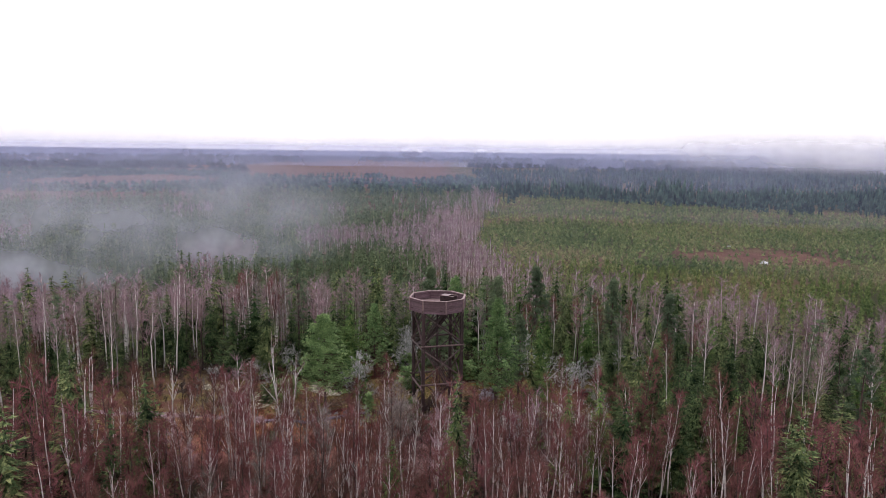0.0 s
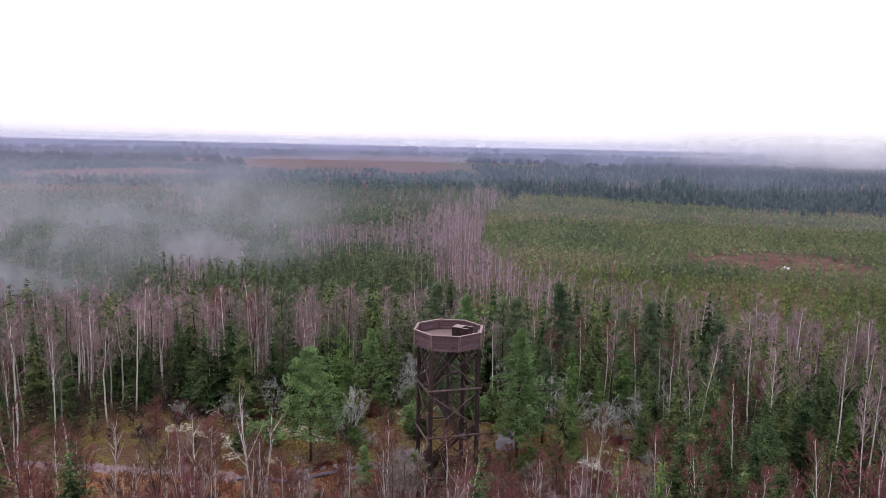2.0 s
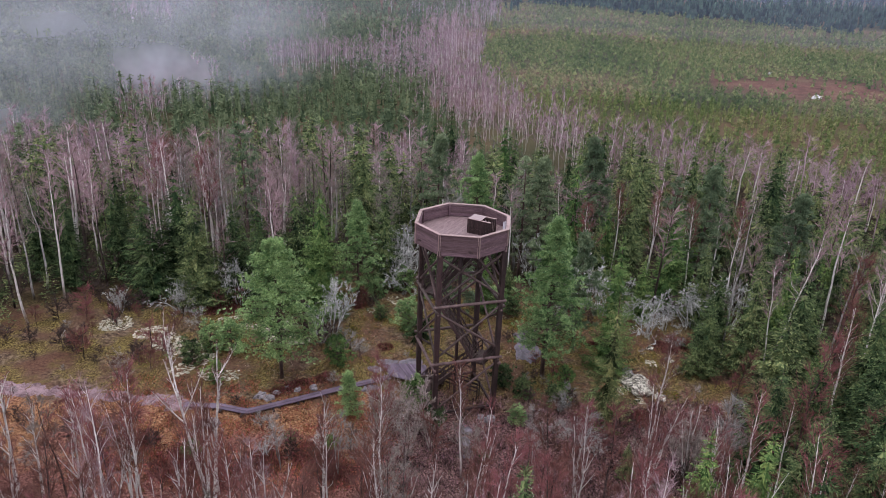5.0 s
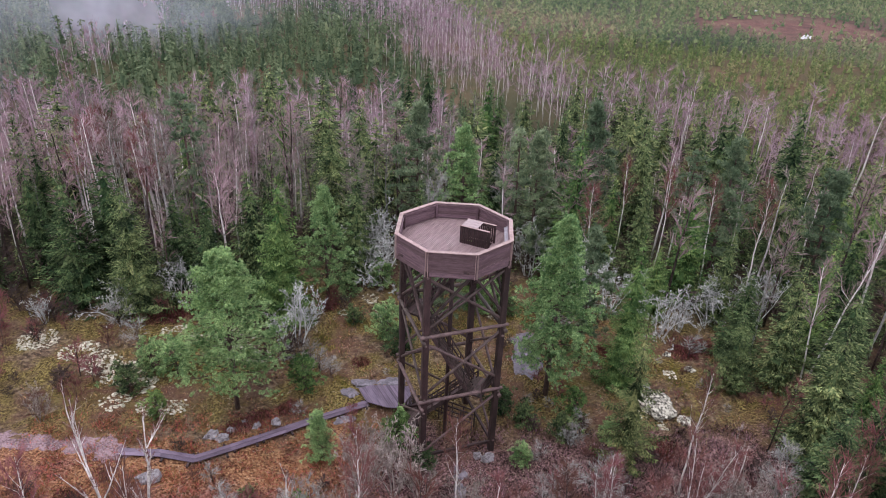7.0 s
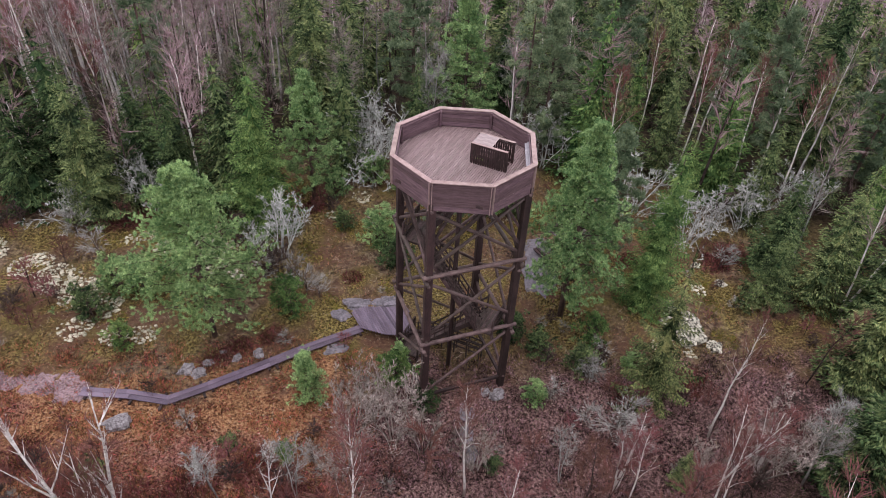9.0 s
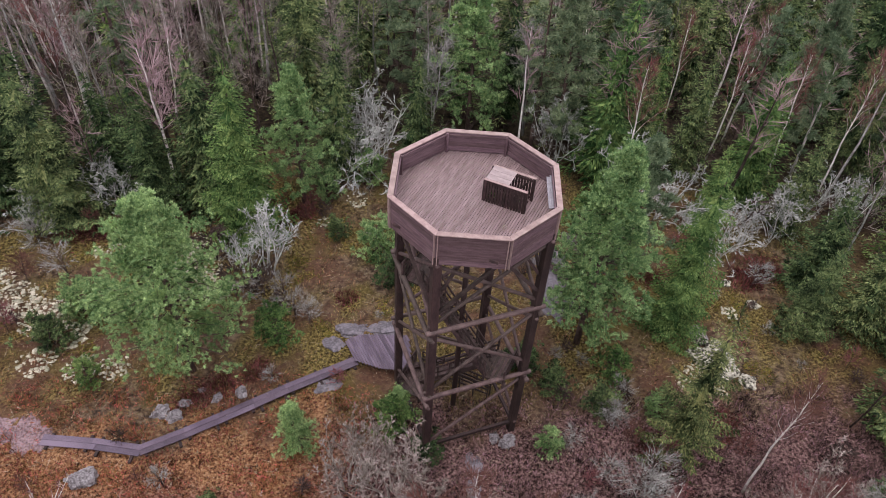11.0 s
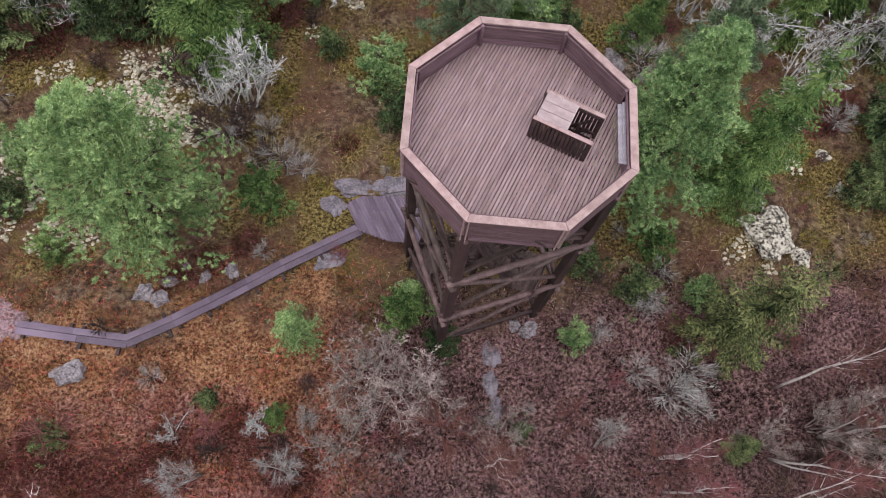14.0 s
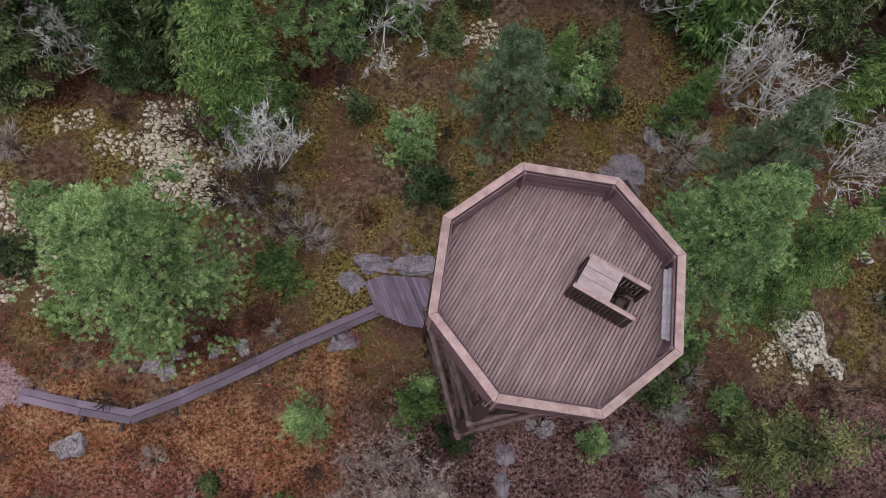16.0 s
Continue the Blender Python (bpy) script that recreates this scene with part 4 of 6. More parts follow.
WHITE_BIRCH = [tree_model("birch", list(zip(("trunk", "crown"), g, (M_BIRCH, M_TWIG))), lb) for g, lb in (
    (gnarl_geo(14.5, 2, (12, 7), 0.2, 0.14, 14, 0.02, 0.035, 0.3, 0.42, 0.6), "twin-stemmed white birch with bare forking limbs"),
    (gnarl_geo(10.5, 1, (14, 7), 0.06, 0.105, 14, 0.02, 0.03, 0.28, 0.42, 0.6), "white birch with a few bare forking limbs"),
    (gnarl_geo(10, 3, (7, 6), 0.17, 0.085, 14, 0.02, 0.035, 0.3, 0.42, 0.6), "white birch forking low into three stems"))]
SHRUB = [tree_model("bare_shrub", list(zip(("stem", "crown"), g, (M_BROWNTWIG, mt))), lb, "shrub") for g, mt, lb in (
    (birch_geo(1.6, 18, 6, 5, 3, 0.6, 0.1, 1.0, 0.03, 0.4, 3, 0.3, False), M_BROWNTWIG, "leafless brown shrub on the heath"),
    (birch_geo(2.0, 18, 6, 5, 3, 0.45, 0.1, 1.0, 0.024, 0.34, 3, 0.34, False), M_TWIG, "leafless reddish birch scrub"),
    (birch_geo(1.4, 24, 7, 5, 5, 0.7, 0.08, 0.6, 0.011, 0.42, 3, 0.2, True), M_GREYTWIG, "small grey lichened shrub"))]


def cone_geo(h, r, tiers, sides, rounded=False):
    """A plain far conifer: ragged stacked skirts, rounder for pines."""
    g = Geo()
    for k in range(tiers):
        z0, z1 = h * (0.08 + 0.8 * k / tiers), h * min(1.0, 0.08 + 0.8 * k / tiers + 0.42)
        rr = r * (math.sqrt(max(0.0, 1 - (k / tiers) ** 2)) * (0.75 + 0.25 * min(1, k)) if rounded else (1 - k / tiers) ** 0.8)
        a = rng.uniform(0, 6.28) + np.arange(sides) * 2 * math.pi / sides
        q = rr * rng.uniform(0.65, 1.15, sides)
        V = np.concatenate([np.stack([q * np.cos(a), q * np.sin(a), z0 + rng.uniform(-0.05, 0.05, sides) * h], 1), [[0, 0, z1]]])
        g.add(V, [(i, (i + 1) % sides, sides) for i in range(sides)])
    return g


def spray_geo(h, r, n, ln, w, rise=0.35, power=0.9, low=0.06):
    """A plain far conifer of thin sprays that reach out to a tapering outline."""
    g = Geo()
    f = low + (1 - low) * rng.uniform(0, 1, n) ** 1.25
    f[0] = 0.98
    a = np.arange(n) * 2.4 + rng.normal(0, 0.4, n)
    q = r * (1 - f) ** power * rng.uniform(0.7, 1.15, n) + 0.05
    out = np.stack([np.cos(a), np.sin(a), np.full(n, rise)], 1) + rng.normal(0, 0.22, (n, 3))
    tip = np.stack([q * np.cos(a), q * np.sin(a), f * h + rise * q], 1)
    g.spikes(tip - unit(out) * (ln * rng.uniform(0.7, 1.25, n))[:, None], tip, w * rng.uniform(0.7, 1.3, n), 1.5)
    g.spikes([[0, 0, h * 0.72]], [[0, 0, h]], [w])
    return g


CLEAR = [(-41, 86), (-34, 96), (-20, 95.5), (-11, 96), (-6.5, 100), (3, 102), (10, 99), (18, 95.5), (20, 89.5), (24.5, 83), (26, 78), (21, 72.5), (0, 70.5), (-30, 71.5), (-43, 77)]


def open_ground(x, y):
    """True inside the open rocky heath round the tower."""
    inside = False
    for (x0, y0), (x1, y1) in zip(CLEAR, CLEAR[1:] + CLEAR[:1]):
        if (y0 > y) != (y1 > y) and x < x0 + (y - y0) / (y1 - y0) * (x1 - x0):
            inside = not inside
    return inside


def bog_edge(y):
    """Where, going right, the wood ends and the young pines of the bog begin."""
    return float(np.interp(y, (116, 130, 142, 153, 164, 174, 196, 219, 280, 340, 560, 700), (112, 88, 69, 54, 43, 31, 22, 17, 12, 18, 46, 60)))


def plant_woods():
    # trees that stand out round the clearing: model, x, y, height factor
    pines = (
        (PINE_NEAR[0], -13.9, 83.2, 1.0, 40), (PINE_NEAR[1], 7.0, 84.6, 1.0, 10), (PINE_SMALL[1], 10.3, 89.0, 1.12, 200), (PINE_NEAR[2], -9.1, 96.8, 0.92, 90), (PINE_SMALL[0], 0.0, 92.6, 1.15, 90),
        (PINE_NEAR[2], 2.4, 104.0, 1.14, 0), (PINE_SMALL[1], 8.5, 101.5, 1.4, 0), (PINE_SMALL[1], -1.5, 108.0, 1.45, 60), (PINE_SMALL[1], 25.0, 101.0, 1.4, 120), (PINE_SMALL[1], 32.0, 97.0, 1.3, 20),
        (PINE_SMALL[1], 15.0, 109.0, 1.5, 200), (YOUNG_PINE, -8.0, 78.4, 1.0, 0), (YOUNG_PINE, -3.2, 79.9, 0.7, 50), (PINE_MID[0], 7.0, 102.5, 1.0, 0),
    )
    edge_spruces = (
        (SPRUCE_NEAR[5], 12.4, 85.3, 0.9, 0), (SPRUCE_NEAR[4], 10.5, 77.6, 1.06, 60), (SPRUCE_NEAR[3], -12.2, 93.5, 1.12, 90), (SPRUCE_NEAR[0], -14.6, 96.5, 1.15, 90),
        (SPRUCE_NEAR[1], 20.8, 97.0, 1.0, 0), (SPRUCE_NEAR[2], 20.4, 85.2, 0.66, 40), (SPRUCE_NEAR[0], 22.0, 88.4, 0.8, 0), (SPRUCE_NEAR[2], -23.6, 95.0, 1.15, 0),
        (SPRUCE_NEAR[2], -17.9, 95.8, 1.0, 30), (SPRUCE_NEAR[0], -28.5, 96.4, 1.1, 80), (SPRUCE_NEAR[0], -26.2, 98.8, 1.2, 200), (SPRUCE_NEAR[0], -20.6, 97.0, 0.95, 80), (SPRUCE_NEAR[0], 23.0, 78.6, 1.0, 140), (SPRUCE_NEAR[0], 5.2, 96.9, 0.45, 20),
        (SPRUCE_NEAR[3], 2.8, 95.6, 0.5, 70), (SPRUCE_NEAR[1], 9.9, 94.8, 0.4, 120), (SPRUCE_NEAR[1], 17.6, 94.6, 0.6, 10), (SPRUCE_NEAR[0], -2.6, 97.8, 0.4, 10),
    )
    back_spruces = (
        (SPRUCE[2], 11.4, 99.6, 1.12, 0), (SPRUCE[1], 27.8, 133.0, 1.06, 0), (SPRUCE[3], 22.4, 134.0, 1.18, 0), (SPRUCE[1], 40.3, 117.9, 1.06, 70), (SPRUCE[0], 33.6, 119.0, 1.14, 0),
        (SPRUCE[0], 30.5, 119.6, 1.1, 50), (SPRUCE[3], 1.3, 153.0, 1.06, 0), (SPRUCE[3], -1.6, 151.0, 1.0, 90), (SPRUCE[2], 8.5, 136.7, 1.36, 0), (SPRUCE[0], 10.4, 137.4, 1.05, 0),
        (SPRUCE[0], -27.3, 127.0, 1.02, 0), (SPRUCE[2], -15.6, 120.8, 1.22, 0), (SPRUCE[0], -9.3, 107.0, 0.92, 0), (SPRUCE[1], -6.9, 109.4, 0.84, 40), (SPRUCE[2], -22.6, 107.6, 0.92, 80),
        (SPRUCE[3], -14.8, 103.9, 0.68, 20), (SPRUCE[3], 14.6, 119.6, 0.95, 30), (SPRUCE[0], 18.8, 123.5, 0.9, 60), (SPRUCE[1], 21.9, 118.6, 0.98, 10), (SPRUCE[0], 30.8, 116.2, 1.06, 140), (SPRUCE[1], 36.0, 110.6, 0.98, 90), (SPRUCE[2], 26.4, 105.4, 0.72, 0),
    )
    front_spruces = (
        (SPRUCE_NEAR[0], 19.6, 72.4, 0.95, 0), (SPRUCE_NEAR[0], 19.7, 66.7, 1.0, 70), (SPRUCE_NEAR[0], 21.6, 65.0, 1.0, 10), (SPRUCE_NEAR[0], 25.5, 67.2, 1.0, 10),
        (SPRUCE_NEAR[0], 29.6, 78.6, 1.05, 40), (SPRUCE_NEAR[0], 26.2, 83.0, 1.0, 140), (SPRUCE_NEAR[0], 25.4, 70.6, 1.1, 0), (SPRUCE_NEAR[0], 23.6, 74.6, 0.9, 30), (SPRUCE_NEAR[0], 17.2, 62.6, 1.05, 200),
        (SPRUCE_NEAR[2], 10.9, 72.8, 0.28, 0), (SPRUCE_NEAR[0], 27.6, 74.6, 1.05, 0), (SPRUCE_NEAR[0], -27.0, 62.0, 1.2, 0), (SPRUCE_NEAR[1], -4.0, 58.0, 0.75, 0),
    )
    for m, x, y, sc, tn in pines + edge_spruces + back_spruces + front_spruces:
        plant(m, x, y, sc, tn)
    for m, x, y, sc, tl, td in ((0, -10.7, 90.3, 1.65, 0, 0), (1, -12.0, 90.2, 1.1, 0, 0), (1, -5.7, 99.9, 2.3, 0, 0), (0, -4.6, 100.4, 1.9, 0, 0), (0, -20.9, 96.6, 1.6, 0, 0), (1, -25.3, 94.4, 1.3, 0, 0), (1, 22.8, 93.4, 1.8, 0, 0), (0, 26.0, 93.3, 1.5, 0, 0), (0, 8.5, 101.2, 1.9, 0, 0), (0, -20.2, 95.6, 1.5, 0, 0),
                                 (1, -30.5, 93.5, 0.9, 0, 0), (0, -25.0, 94.0, 1.0, 0, 0),
                                (1, 7.6, 79.4, 0.5, 0, 0), (1, -4.2, 92.8, 0.5, 0, 0), (0, 19.5, 92.5, 1.0, 10, 0), (1, 16.2, 94.0, 0.9, 5, 0), (0, 12.4, 95.8, 2.0, 4, 0), (1, 14.4, 95.2, 1.7, 0, 0), (1, 17.6, 91.6, 1.5, 0, 0), (0, 21.8, 93.0, 1.4, 0, 0), (1, -13.4, 74.4, 0.5, 0, 0), (0, -9.8, 74.6, 0.6, 0, 0), (1, 8.6, 75.4, 0.6, 0, 0)):
        plant(SNAG[m], x, y, sc, tilt=tl, tilt_dir=td)
    west = ((0, -9.7, 84.8, 0.9), (0, -3.4, 79.2, 0.8), (1, -4.2, 91.4, 1.05), (2, -3.1, 89.3, 0.9), (1, -18.6, 86.6, 1.0), (1, -20.6, 87.4, 0.9), (2, -21.5, 85.2, 0.9), (0, -18.9, 82.6, 0.6), (1, 4.2, 77.8, 0.55), (1, 4.0, 95.0, 1.0), (2, 5.6, 94.5, 0.7), (2, 7.2, 80.0, 0.75), (2, -11.9, 75.8, 0.4))
    east = ((0, -9.0, 75.0, 0.4), (2, -18.3, 74.4, 0.5), (2, 19.5, 84.7, 0.9), (0, 8.3, 82.0, 0.7), (2, 3.5, 82.6, 0.8), (2, 5.0, 81.6, 0.7), (1, 10.2, 79.8, 0.6), (2, -6.8, 93.6, 0.6), (1, -7.6, 97.0, 0.8), (1, -4.6, 98.6, 0.9), (2, 1.5, 74.0, 0.35), (0, 9.0, 93.5, 0.9), (2, -1.8, 77.9, 0.6))
    for m, x, y, sc in west + east:
        plant(BUSH[m], x, y, sc * 1.4, group="bushes in the clearing")
    for x, y, sc in ((-3.5, 75.9, 1.35), (-5.65, 76.3, 1.25), (-6.2, 73.8, 1.0), (-2.1, 75.2, 1.0), (-4.5, 77.0, 1.0), (0.6, 74.0, 0.9), (15.4, 73.2, 1.6), (20.5, 74.0, 1.0), (14.6, 73.6, 0.9), (18.2, 73.4, 1.0), (12.2, 73.0, 0.8), (-26.0, 82.0, 0.7)):
        plant(BARE[int(rng.integers(0, 2))], x, y, sc, group="bare grey trees of the clearing")
    for x, y, sc in ((-9.6, 88.5, 1.2), (-11.6, 88.2, 1.3), (-10.2, 87.0, 1.1), (8.9, 91.4, 1.9), (8.2, 90.6, 1.5), (7.8, 79.3, 1.2), (-22.5, 90.5, 1.5), (-24.5, 92.5, 1.7), (18.6, 88.4, 1.3), (-8.8, 86.6, 1.35), (-8.0, 86.2, 1.1), (7.8, 75.2, 1.9), (6.6, 76.2, 1.3), (8.7, 76.0, 1.7), (7.3, 79.4, 1.2), (8.5, 80.9, 1.1), (5.4, 78.2, 0.9), (9.4, 74.4, 1.0)):
        plant(SHRUB[2], x, y, sc, group="bare shrubs on the heath")
    # leafless shrubs on the heath
    for m, x, y, sc in ((0, -12.4, 88.4, 1.5), (0, -10.8, 88.6, 1.3), (0, -9.7, 87.2, 1.0), (0, -13.9, 91.4, 1.6), (1, -21.6, 94.0, 0.9), (1, -17.0, 94.8, 0.8), (1, -8.5, 95.8, 0.8), (0, -7.6, 95.0, 0.8)):
        plant(SHRUB[m], x, y, sc, group="bare shrubs on the heath")
    made = 0
    while made < 34:
        x, y = rng.uniform(-40, -18), rng.uniform(75, 96)
        if not open_ground(x, y) or (abs(y - 80.3) < 1.5) or (x > -24 and y < 90):
            continue
        made += 1
        plant(SHRUB[int(rng.choice([0, 1]))], x, y, rng.uniform(0.7, 1.4), group="bare shrubs on the heath")
    made = 0
    while made < 150:
        x, y = rng.uniform(-38, 27), rng.uniform(69, 100)
        if not open_ground(x, y) or math.hypot(x - TX, y - TY) < 5.5 or (-22 < x < -5 and 77 < y < 86 and rng.random() < 0.8):
            continue
        front = y < 77
        if noise.noise(Vector((x * 0.25, y * 0.25, 0))) < (-0.15 if front or x > 3 else 0.12):
            continue
        made += 1
        k = int(rng.choice([0, 1, 2], p=[0.45, 0.3, 0.25]))
        plant(SHRUB[k], x, y, rng.uniform(0.35, 0.8) * (1.25 if front else 1.0), group="bare shrubs on the heath")
    for m, x, y, sc, tn in ((0, -15.7, 70.0, 1.0, 35), (1, -28.2, 70.6, 1.2, 0), (1, -25.9, 69.5, 0.95, 70), (1, -23.4, 69.0, 1.1, 10), (2, -20.3, 65.6, 1.05, 40), (1, -20.2, 68.6, 0.98, 50),
                            (1, -16.2, 65.4, 0.95, 0), (2, -11.4, 66.2, 0.95, 0), (1, -8.8, 69.8, 0.95, 80), (2, -4.8, 64.5, 1.0, 20), (1, -2.7, 64.6, 1.0, 0), (2, 2.2, 62.5, 1.05, 70),
                            (1, 5.8, 66.6, 0.98, 0), (2, 11.4, 64.4, 1.0, 10), (1, 13.4, 66.8, 1.0, 60), (2, 14.4, 64.6, 1.0, 90), (1, -25.6, 64.2, 1.0, 0), (1, -13.0, 56.0, 1.1, 0), (2, 9.0, 55.0, 1.1, 0), (0, -31.0, 58.0, 0.9, 0),
                            (1, 17.0, 58.0, 1.0, 0), (2, -7.0, 57.0, 1.1, 0), (1, -20.0, 57.0, 1.1, 0), (1, 4.0, 53.0, 1.1, 0), (2, 22.0, 57.0, 1.0, 0), (1, -27.0, 54.0, 1.1, 0)):
        plant(WHITE_BIRCH[m], x, y, sc, tn, group="white birches at the front of the wood")
    for x, y, sc in ((-17.5, 100.5, 1.05), (-16.0, 102.0, 1.0), (-14.0, 103.0, 1.1), (-12.2, 101.5, 0.95), (-17.0, 104.5, 1.1), (-11.0, 104.0, 1.0), (-15.2, 105.5, 1.0)):
        plant(BIRCH[5], x, y, sc, group="bare grey trees behind the spruces")
    # slim white birches between the spruces round the clearing
    for m, x, y, sc in ((0, 12.7, 97.9, 0.85), (2, 22.3, 103.9, 0.85), (2, 22.7, 97.5, 0.85), (2, 17.1, 104.3, 0.8), (0, 26.8, 97.0, 0.9), (2, -28.5, 108.0, 1.0), (2, -24.4, 103.7, 1.0), (0, -31.6, 110.2, 1.05),
                        (2, -24.1, 101.3, 0.95), (2, -30.0, 104.0, 1.0), (8, -0.6, 101.9, 0.95), (8, 6.8, 104.6, 0.95), (5, 9.4, 103.0, 0.9), (2, 19.6, 100.6, 0.8), (5, -6.6, 102.6, 1.0), (5, -20.3, 99.8, 0.8)):
        plant(BIRCH[m], x, y, sc, tilt=rng.normal(0, 2), group="slim birches between the spruces")
    # single birches that stand in the front of the clearing
    for m, x, y, sc in ((0, -0.1, 72.6, 0.74), (3, 15.0, 73.2, 0.6), (1, 12.4, 72.4, 0.7), (0, 13.3, 75.4, 0.74), (0, 7.6, 71.2, 0.6), (8, 17.4, 72.6, 0.7), (4, 20.2, 78.6, 0.6), (3, 7.5, 72.6, 0.65),
                        (8, -8.2, 72.6, 0.5), (8, -12.0, 72.8, 0.5), (8, 4.8, 73.2, 0.42)):
        plant(BIRCH[m], x, y, sc, tilt=rng.normal(0, 3))
    # the woods: birch in front, spruce, pine and birch behind
    things = {"birch": 0, "spruce": 0, "pine": 0}
    stood = [(r.location.x, r.location.y) for r in scene.objects if r.parent is None and r.name.split(".")[0] in ("spruce", "pine")]
    rest = {"birch": [], "front": [], "grey": [], "purple": [], "spruce": [], "pine": []}
    front_pts = [(x, y) for x, y in jitter_grid(-54, 54, 42, 73, 2.05)]
    back_pts = [(x, y) for x, y in jitter_grid(-105, 110, 60, 158, 2.9) if y > 73]
    for x, y in front_pts + back_pts:
        if abs(x) > 0.66 * (y + 8) + 4 or open_ground(x, y):
            continue
        if -19 < x < -9 and 99 < y < 107:
            continue
        patch = noise.noise(Vector((x * 0.055, y * 0.055, 3.1)))
        back = y > 73
        rim = bog_edge(y) + 8 * patch if y > 110 else 999
        if x > rim:
            continue
        strip = x > rim - 22
        if not back:
            right = x > 12
            p_spruce = 0.13 if right else (0.10 if x < -24 else (0.025 if y < 62 else 0.0))
            kind = "spruce" if rng.random() < p_spruce else "birch"
            dens = (0.4 if 13 < x < 30 and y > 52 else 0.66) if right else ((0.3 if x > 1 else 0.4) if y > 66 else (0.7 if y > 61 else 1.0))
        else:
            p_birch = (0.66 if x < -2 else (0.24 if x > 4 else 0.45)) + patch * 0.75 + (0.12 if y > 132 and x < 4 else 0.0) - (0.35 if y < 101 and x < 0 else 0)
            q = rng.random()
            kind = "birch" if q < p_birch else ("pine" if q > 0.94 else "spruce")
            dens = 0.82 if x < 4 or y < 100 else 0.6
            if strip:
                kind, dens = "birch", 0.8
        if rng.random() > dens:
            continue
        if back and kind != "birch":
            # conifers keep their distance, so that dark gaps stay between them
            if any((x - a) ** 2 + (y - b) ** 2 < (3.5 if x < 2 else 2.9) ** 2 for a, b in stood):
                if rng.random() > (0.3 if x < 2 else 0.1):
                    continue
                kind = "birch"
            else:
                stood.append((x, y))
        near = (46 < y < 73 and abs(x) < 30) if not back else y < 114 and not strip
        limit = {"birch": 285, "spruce": 145, "pine": 40}[kind]
        s = rng.uniform(0.72, 1.08) * ((0.96 if y < 64 else (0.88 if y < 69 else 0.75)) if not back else (1.0 if x < 4 or y < 100 or strip else 0.86))
        if near and things[kind] < limit:
            things[kind] += 1
            if kind == "birch":
                pk = [0.18, 0.13, 0.13, 0.08, 0.42, 0.04, 0.0, 0.02, 0.0] if not back else [0.08, 0.03, 0.10, 0.03, 0.08, 0.08, 0.36, 0.22, 0.02]
                plant(BIRCH[int(rng.choice(9, p=pk))], x, y, s, tilt=rng.normal(0, 3), group="bare birches of the wood")
            elif kind == "spruce":
                plant(SPRUCE[int(rng.choice(4, p=[0.4, 0.3, 0.05, 0.25] if back and x < -2 and y < 104 else [0.33, 0.22, 0.18, 0.27]))], x, y, s * ((0.78 if x < -2 and back else 0.92) if y > 102 or not back else 0.72), group="spruces of the wood")
            else:
                plant(PINE_MID[int(rng.integers(0, 2))], x, y, s, group="pines of the wood")
        else:
            if kind == "birch" and (strip or y > 126 and rng.random() < 0.75):
                kind = "purple"
            elif kind == "birch" and not back:
                kind = "front"
            elif kind == "birch" and back and rng.random() < 0.4:
                kind = "grey"
            rest[kind].append((x, y, float(ground(x, y)), s, rng.uniform(0.95, 1.4)))
    # the woods further off, joined
    lo = lambda parts, slots: [(*g.arrays(), sl) for g, sl in zip(parts, slots)]
    sp = [lo(spruce_geo(h, r, 0.8, 7, 3.2, 0.1, 4, (0.55, 0.9), 0.36, 12, 0.6), (0, 1)) for h, r in ((15, 2.9), (16, 3.2), (13, 2.5))]
    bi = [lo(birch_geo(h, 11, 5, 4, 1, 0.28, 0.45, 1.3, 0.042, 0.2, 3, 1.3, False, 0.33), (0, 1)) for h in (12, 13.5, 11)]
    pi = [lo(pine_geo(13, 2.1, 0.35, 16, 8, 7, 0.42, 0.14, 0.75, 4), (0, 1)) for h in (0, 1)]
    spread_out(sp, rest["spruce"], "spruce_wood", [M_BARK, M_SPRUCE], "dark green spruces standing close in the wood", "woods")
    spread_out(bi, rest["purple"][::4], "birch_wood", [M_BIRCH, M_PURPLETWIG], "bare purple-grey birches with white stems", "woods")
    spread_out(bi, [p for k, p in enumerate(rest["purple"]) if k % 4], "birch_wood", [M_PURPLETWIG, M_PURPLETWIG], "bare purple-grey birches behind the spruces", "woods")
    spread_out(bi, rest["front"][::3], "birch_wood", [M_BIRCH, M_TWIG], "bare white-stemmed birches with red-brown twigs", "woods")
    spread_out(bi, rest["front"][1::3] + rest["front"][2::3], "birch_wood", [M_BROWNTWIG, M_TWIG], "bare dark-stemmed birches with red-brown twigs", "woods")
    br = rest["birch"]
    spread_out(bi, br[::2], "birch_wood", [M_BROWNTWIG, M_TWIG_B], "bare birches standing close with dark stems", "woods")
    spread_out(bi, br[1::2], "birch_wood", [M_BIRCH, M_TWIG_B], "bare birches standing close with reddish twigs", "woods")
    spread_out(bi, rest["grey"], "broadleaf_wood", [M_GREYTWIG, M_ASHTWIG], "bare grey-brown broadleaf trees standing close", "woods")
    spread_out(pi, rest["pine"], "pine_wood", [M_BARK, M_PINE_B], "green pines scattered in the wood", "woods")
    # saplings and brown scrub on the floor of the wood behind
    sap = [[(*spray_geo(2.4, 0.85, 70, 0.32, 0.075, -0.1, 0.9).arrays(), 0)] for k in range(4)]
    pl = [(x, y, float(ground(x, y)), rng.uniform(0.5, 1.5), rng.uniform(0.8, 1.3)) for x, y in jitter_grid(-85, 90, 70, 128, 2.0)
          if not open_ground(x, y) and abs(x) < 0.6 * y + 6 and (y > 92 or abs(x + 8) > 30)]
